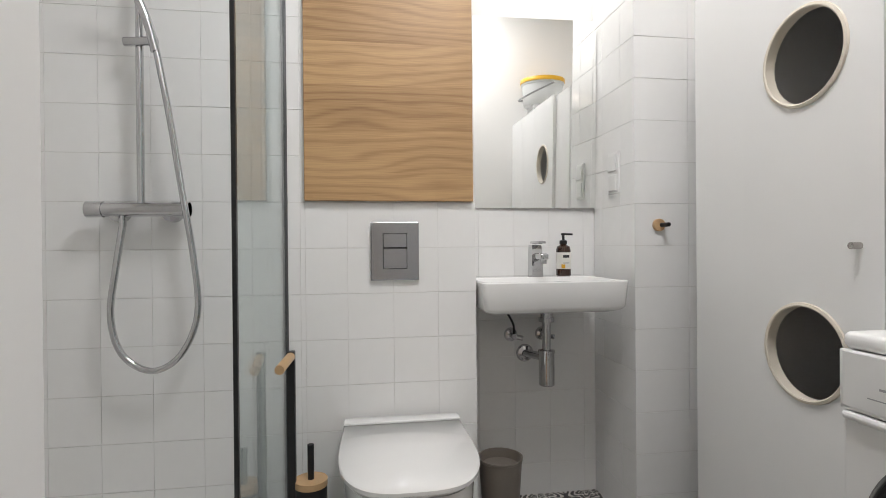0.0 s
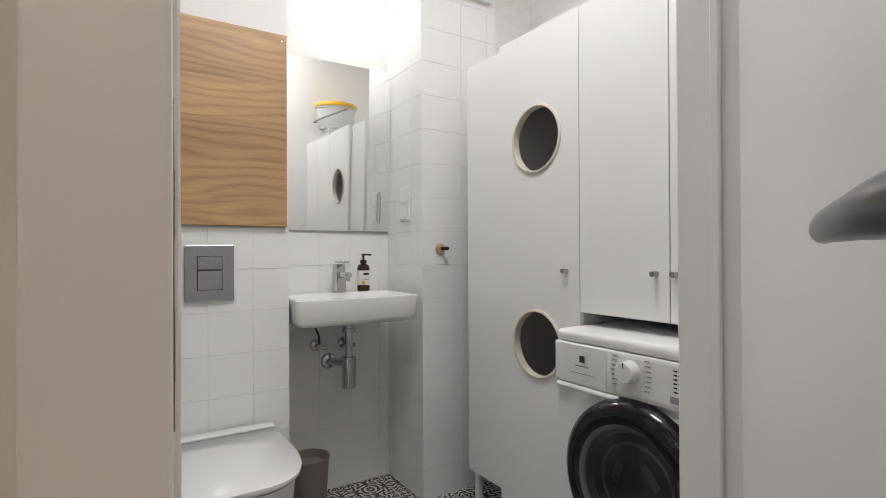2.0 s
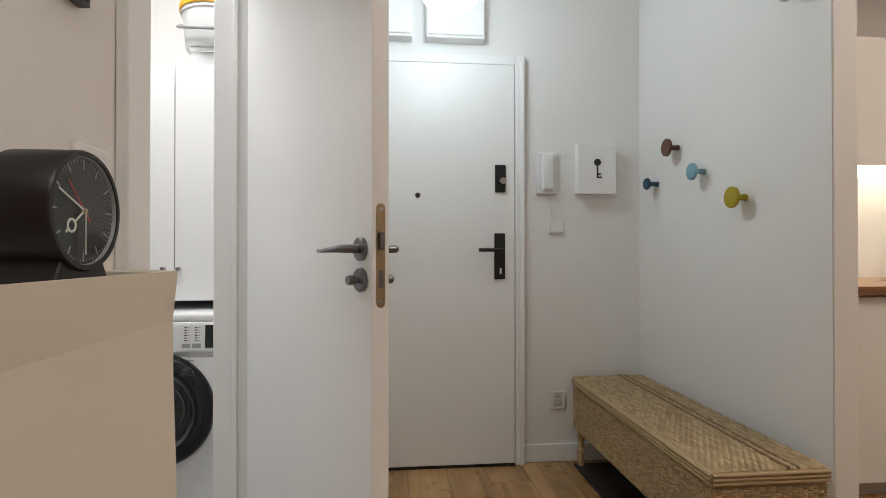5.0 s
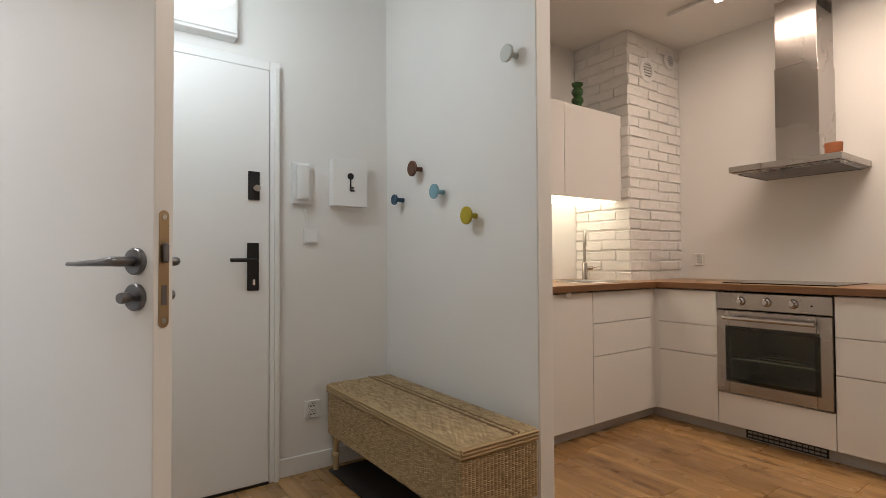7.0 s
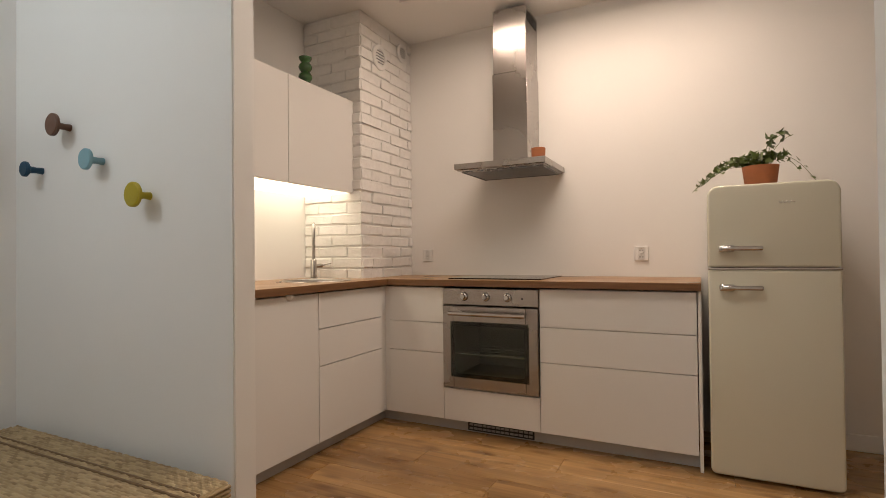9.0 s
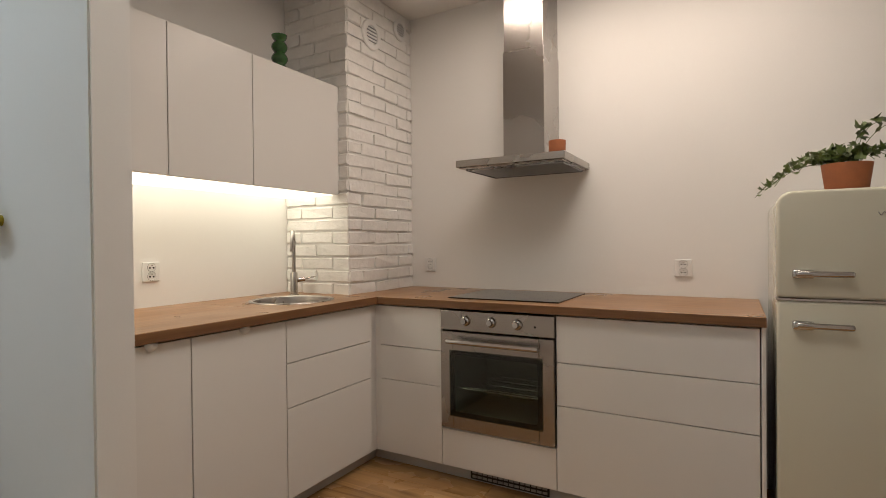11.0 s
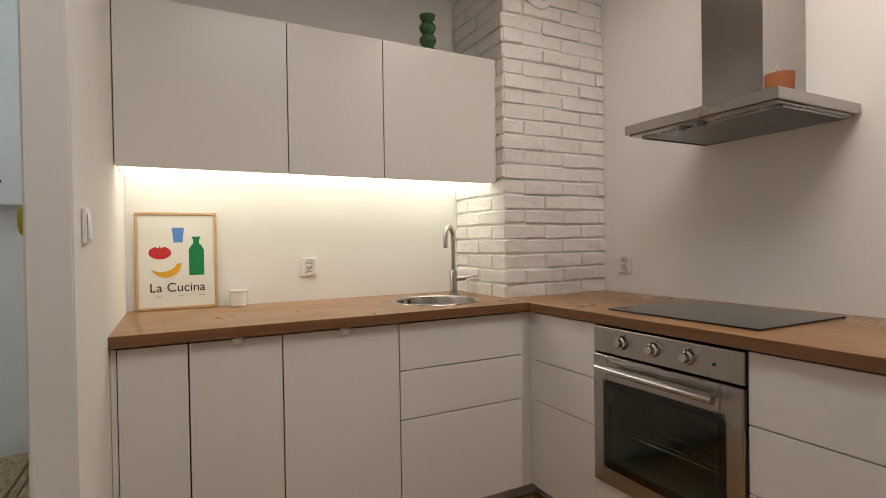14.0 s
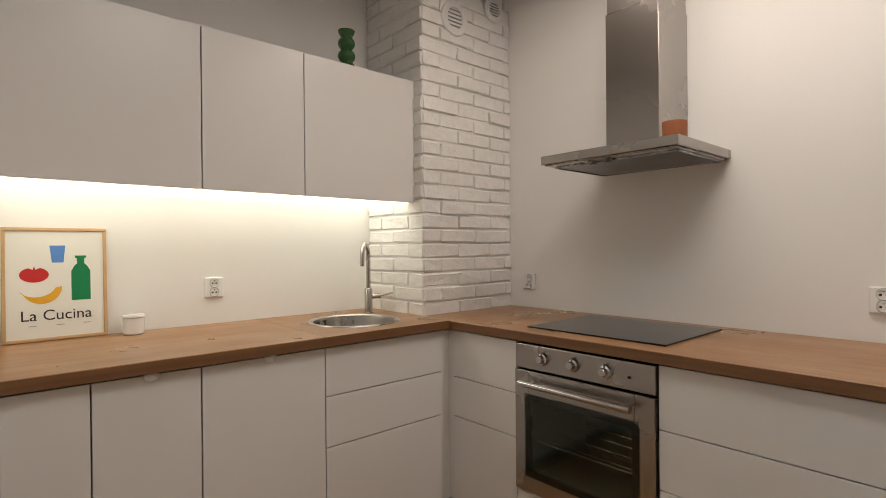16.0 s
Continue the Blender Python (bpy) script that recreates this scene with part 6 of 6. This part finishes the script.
# shower
scr = empty("shower_screen", -0.09, 1.62, 0, "clear glass shower screen with a black edge profile", "shower screen")
pane = part("pane", box(-0.003, 0.003, -0.305, 0.308, 0.012, 2.02), M_SCREEN, scr)
pane.visible_shadow = False
part("edge_profile", box(-0.0045, 0.0045, -0.318, -0.3055, 0.002, 2.03, 0.001), M_BLACK, scr, "black edge profile")
part("wall_profile", box(-0.008, 0.008, 0.3085, 0.3145, 0.002, 2.03, 0.001), M_DKSTEEL, scr)
part("floor_profile", box(-0.008, 0.008, -0.305, 0.308, 0.002, 0.0118), M_BLACK, scr)
mx = empty("shower_mixer", -0.495, 1.875, 1.128, "chrome bar shower mixer with a riser rail and hose", "shower")
part("bar", rod((-0.140, 0, 0), (0.140, 0, 0), 0.021, 28), M_CHROME, mx, "", 40)
for x in (-0.118, 0.118):
    part("dial", rod((x - 0.022, 0, 0), (x + 0.022, 0, 0), 0.0235, 28), M_CHROME, mx, "", 40)
for x in (-0.075, 0.075):
    part("wall_union", lathe([(0.014, 0.0), (0.014, 0.035), (0.030, 0.040), (0.032, 0.060)], 28, pose(x, 0.0, -0.004, -90)), M_CHROME, mx, "", 40)
part("riser_rail", rod((0.006, 0.0, 0.018), (0.006, 0.0, 1.0), 0.0105, 20), M_CHROME, mx, "", 50)
part("slider", rod((-0.032, -0.004, 0.488), (0.060, -0.020, 0.488), 0.013, 20), M_CHROME, mx, "", 40)
part("hose_outlet", rod((-0.045, 0, -0.018), (-0.045, 0, -0.05), 0.010), M_CHROME, mx)
part("hose", tube([(-0.045, 0, -0.045), (-0.06, -0.01, -0.17), (-0.075, -0.012, -0.31), (-0.045, -0.014, -0.42), (0.035, -0.016, -0.472), (0.115, -0.018, -0.43), (0.165, -0.02, -0.31), (0.155, -0.02, -0.14), (0.125, -0.022, 0.06), (0.095, -0.024, 0.27), (0.062, -0.026, 0.46)], 0.0095, 12), M_CHROME, mx, "ribbed metal shower hose", 60)
part("hand_shower", tube([(0.060, -0.026, 0.455), (0.040, -0.030, 0.54), (0.010, -0.045, 0.62), (-0.02, -0.085, 0.68)], 0.0125, 12), M_CHROME, mx, "", 60)
stand = empty("paper_stand", -0.047, 1.73, 0.002, "black paper roll stand with a wooden peg", "paper stand")
part("pole", box(-0.011, 0.011, -0.011, 0.011, 0.008, 0.722, 0.002), M_BLACK, stand)
part("base", lathe([(0, 0.0005), (0.10, 0.0005), (0.10, 0.008), (0, 0.008)], 40), M_BLACK, stand, "", 40)
part("peg", rod((0.0, -0.011, 0.708), (-0.010, -0.13, 0.700), 0.0125), M_PINE, stand, "pale wooden peg", 40)
brush = empty("toilet_brush", 0.003, 1.74, 0.002, "black toilet brush holder with a wooden lid", "toilet brush")
part("holder", lathe([(0, 0.0005), (0.042, 0.0005), (0.045, 0.004), (0.045, 0.340), (0, 0.340)], 36), M_BLACK, brush, "", 40)
part("lid", lathe([(0, 0.3405), (0.046, 0.3405), (0.046, 0.358), (0, 0.358)], 36), M_PINE, brush, "pale wooden lid", 40)
part("handle", rod((0, 0, 0.358), (0, 0, 0.455), 0.009), M_BLACK, brush, "", 40)

# ---- pieces of walls and floors ----
rng = random.Random(3)
made = {}


def piece(name, parent, mat, sx, sy, sz, x, y, z, bevel, variants=1, wobble=0.0):
    """A small block shared by all pieces of its size."""
    key = (name, round(sx, 3), round(sy, 3), round(sz, 3), rng.randrange(variants))
    if key not in made:
        b = box(-sx / 2, sx / 2, -sy / 2, sy / 2, -sz / 2, sz / 2, bevel)
        for v in b.verts:
            v.co += Vector((rng.uniform(-1, 1), rng.uniform(-1, 1), rng.uniform(-1, 1))) * wobble
        me = bpy.data.meshes.new(name)
        b.to_mesh(me)
        b.free()
        me.materials.append(mat)
        made[key] = me
    ob = new(name, made[key])
    ob.parent = parent
    ob.location = (x, y, z)
    return ob


T, G = 0.147, 0.0018
ZT = [1.156 - T * k for k in range(8, -1, -1)] + [1.156 + T * k for k in range(1, 12)]
ZT = [0.0] + [z for z in ZT if 0.02 < z < CEIL - 0.01] + [CEIL]


def tile_run(parent, along, fixed, edges, z_from, z_to):
    for a, b in zip(edges, edges[1:]):
        for z0, z1 in zip(ZT, ZT[1:]):
            if z0 < z_from - 0.01 or z1 > z_to + 0.01:
                continue
            w, h = abs(b - a) - 0.0007, z1 - z0 - G
            if w < 0.01 or h < 0.01:
                continue
            off = rng.uniform(-0.0003, 0.0003)
            if along == "x":
                piece("tile", parent, M_TILE, w, 0.008, h, (a + b) / 2, fixed + 0.004 + off, (z0 + z1) / 2, 0.0005)
            else:
                piece("tile", parent, M_TILE, 0.008, w, h, fixed + 0.004 + off, (a + b) / 2, (z0 + z1) / 2, 0.0005)


def cuts(start, stop, first):
    out, v = [start], first
    while v < stop - 0.005:
        if v > start + 0.005:
            out.append(v)
        v += T
    return out + [stop]


tile_run(wall_toilet, "x", BOX_Y, cuts(-1.15, -0.029, 0.397 - 11 * T), 0, CEIL)
tile_run(wall_toilet, "x", BOX_Y, cuts(-0.029, BOX_X, 0.397 - 3 * T), 0, 1.156)
tile_run(wall_niche, "x", MIRROR_Y, cuts(BOX_X, COL_X, BOX_X + 0.08), 0, 1.156)
tile_run(wall_column, "x", BOX_Y, cuts(COL_X, 1.50, COL_X + 0.205), 0, CEIL)
tile_run(wall_column, "y", COL_X, cuts(BOX_Y, MIRROR_Y, BOX_Y + 0.10), 0, CEIL)

bath_floor = bpy.data.objects["floor_bathroom"]
for i in range(9):
    for j in range(10):
        piece("tile", bath_floor, M_CEMENT, 0.198, 0.198, 0.008, -0.05 + 0.2 * i + 0.1, 0.46 + 0.2 * j + 0.1 - 0.1, -0.002, 0.0008)

brick_z = [1.364 + 0.0748 * k for k in range(-19, 19)]
for n, z in enumerate(brick_z):
    if z < 0.02 or z > CEIL - 0.03:
        continue
    h = 0.0748 - 0.011
    y, k = -3.076, 0
    lens = [0.245, 0.245, 0.24] if n % 2 else [0.12, 0.245, 0.245, 0.24]
    for ln in lens:
        y1 = max(y - ln, BACK_Y)
        if y - y1 > 0.02:
            piece("brick", wall_brick, M_BRICK, 0.022, y - y1 - 0.0045, h, 1.309 + rng.uniform(-0.005, 0.004), (y + y1) / 2, z + 0.0374 + rng.uniform(-0.0012, 0.0012), 0.005, 9, 0.0034)
        y = y1
    x = 1.300
    lens = [0.12, 0.245, 0.245] if n % 2 else [0.245, 0.245, 0.12]
    for ln in lens:
        x1 = min(x + ln, LEFT_X)
        if x1 - x > 0.02:
            piece("brick", wall_brick, M_BRICK, x1 - x - 0.0045, 0.022, h, (x + x1) / 2, -3.084 + rng.uniform(-0.004, 0.005), z + 0.0374 + rng.uniform(-0.0012, 0.0012), 0.005, 9, 0.0034)
        x = x1

floor_ob = bpy.data.objects["floor"]
row = 0
y = -3.74
while y < 0.45:
    w = min(0.192, 0.458 - y)
    x = -3.2 + [0.0, -0.47, -0.9, -0.2, -0.7][row % 5]
    while x < 1.8:
        x0, x1 = max(x, -3.2), min(x + 1.28, 1.8)
        if x1 - x0 > 0.05:
            piece("plank", floor_ob, M_PLANK, x1 - x0 - 0.0012, w - 0.0012, 0.012, (x0 + x1) / 2, y + w / 2, -0.006, 0.0008)
        x += 1.28
    y += 0.192
    row += 1
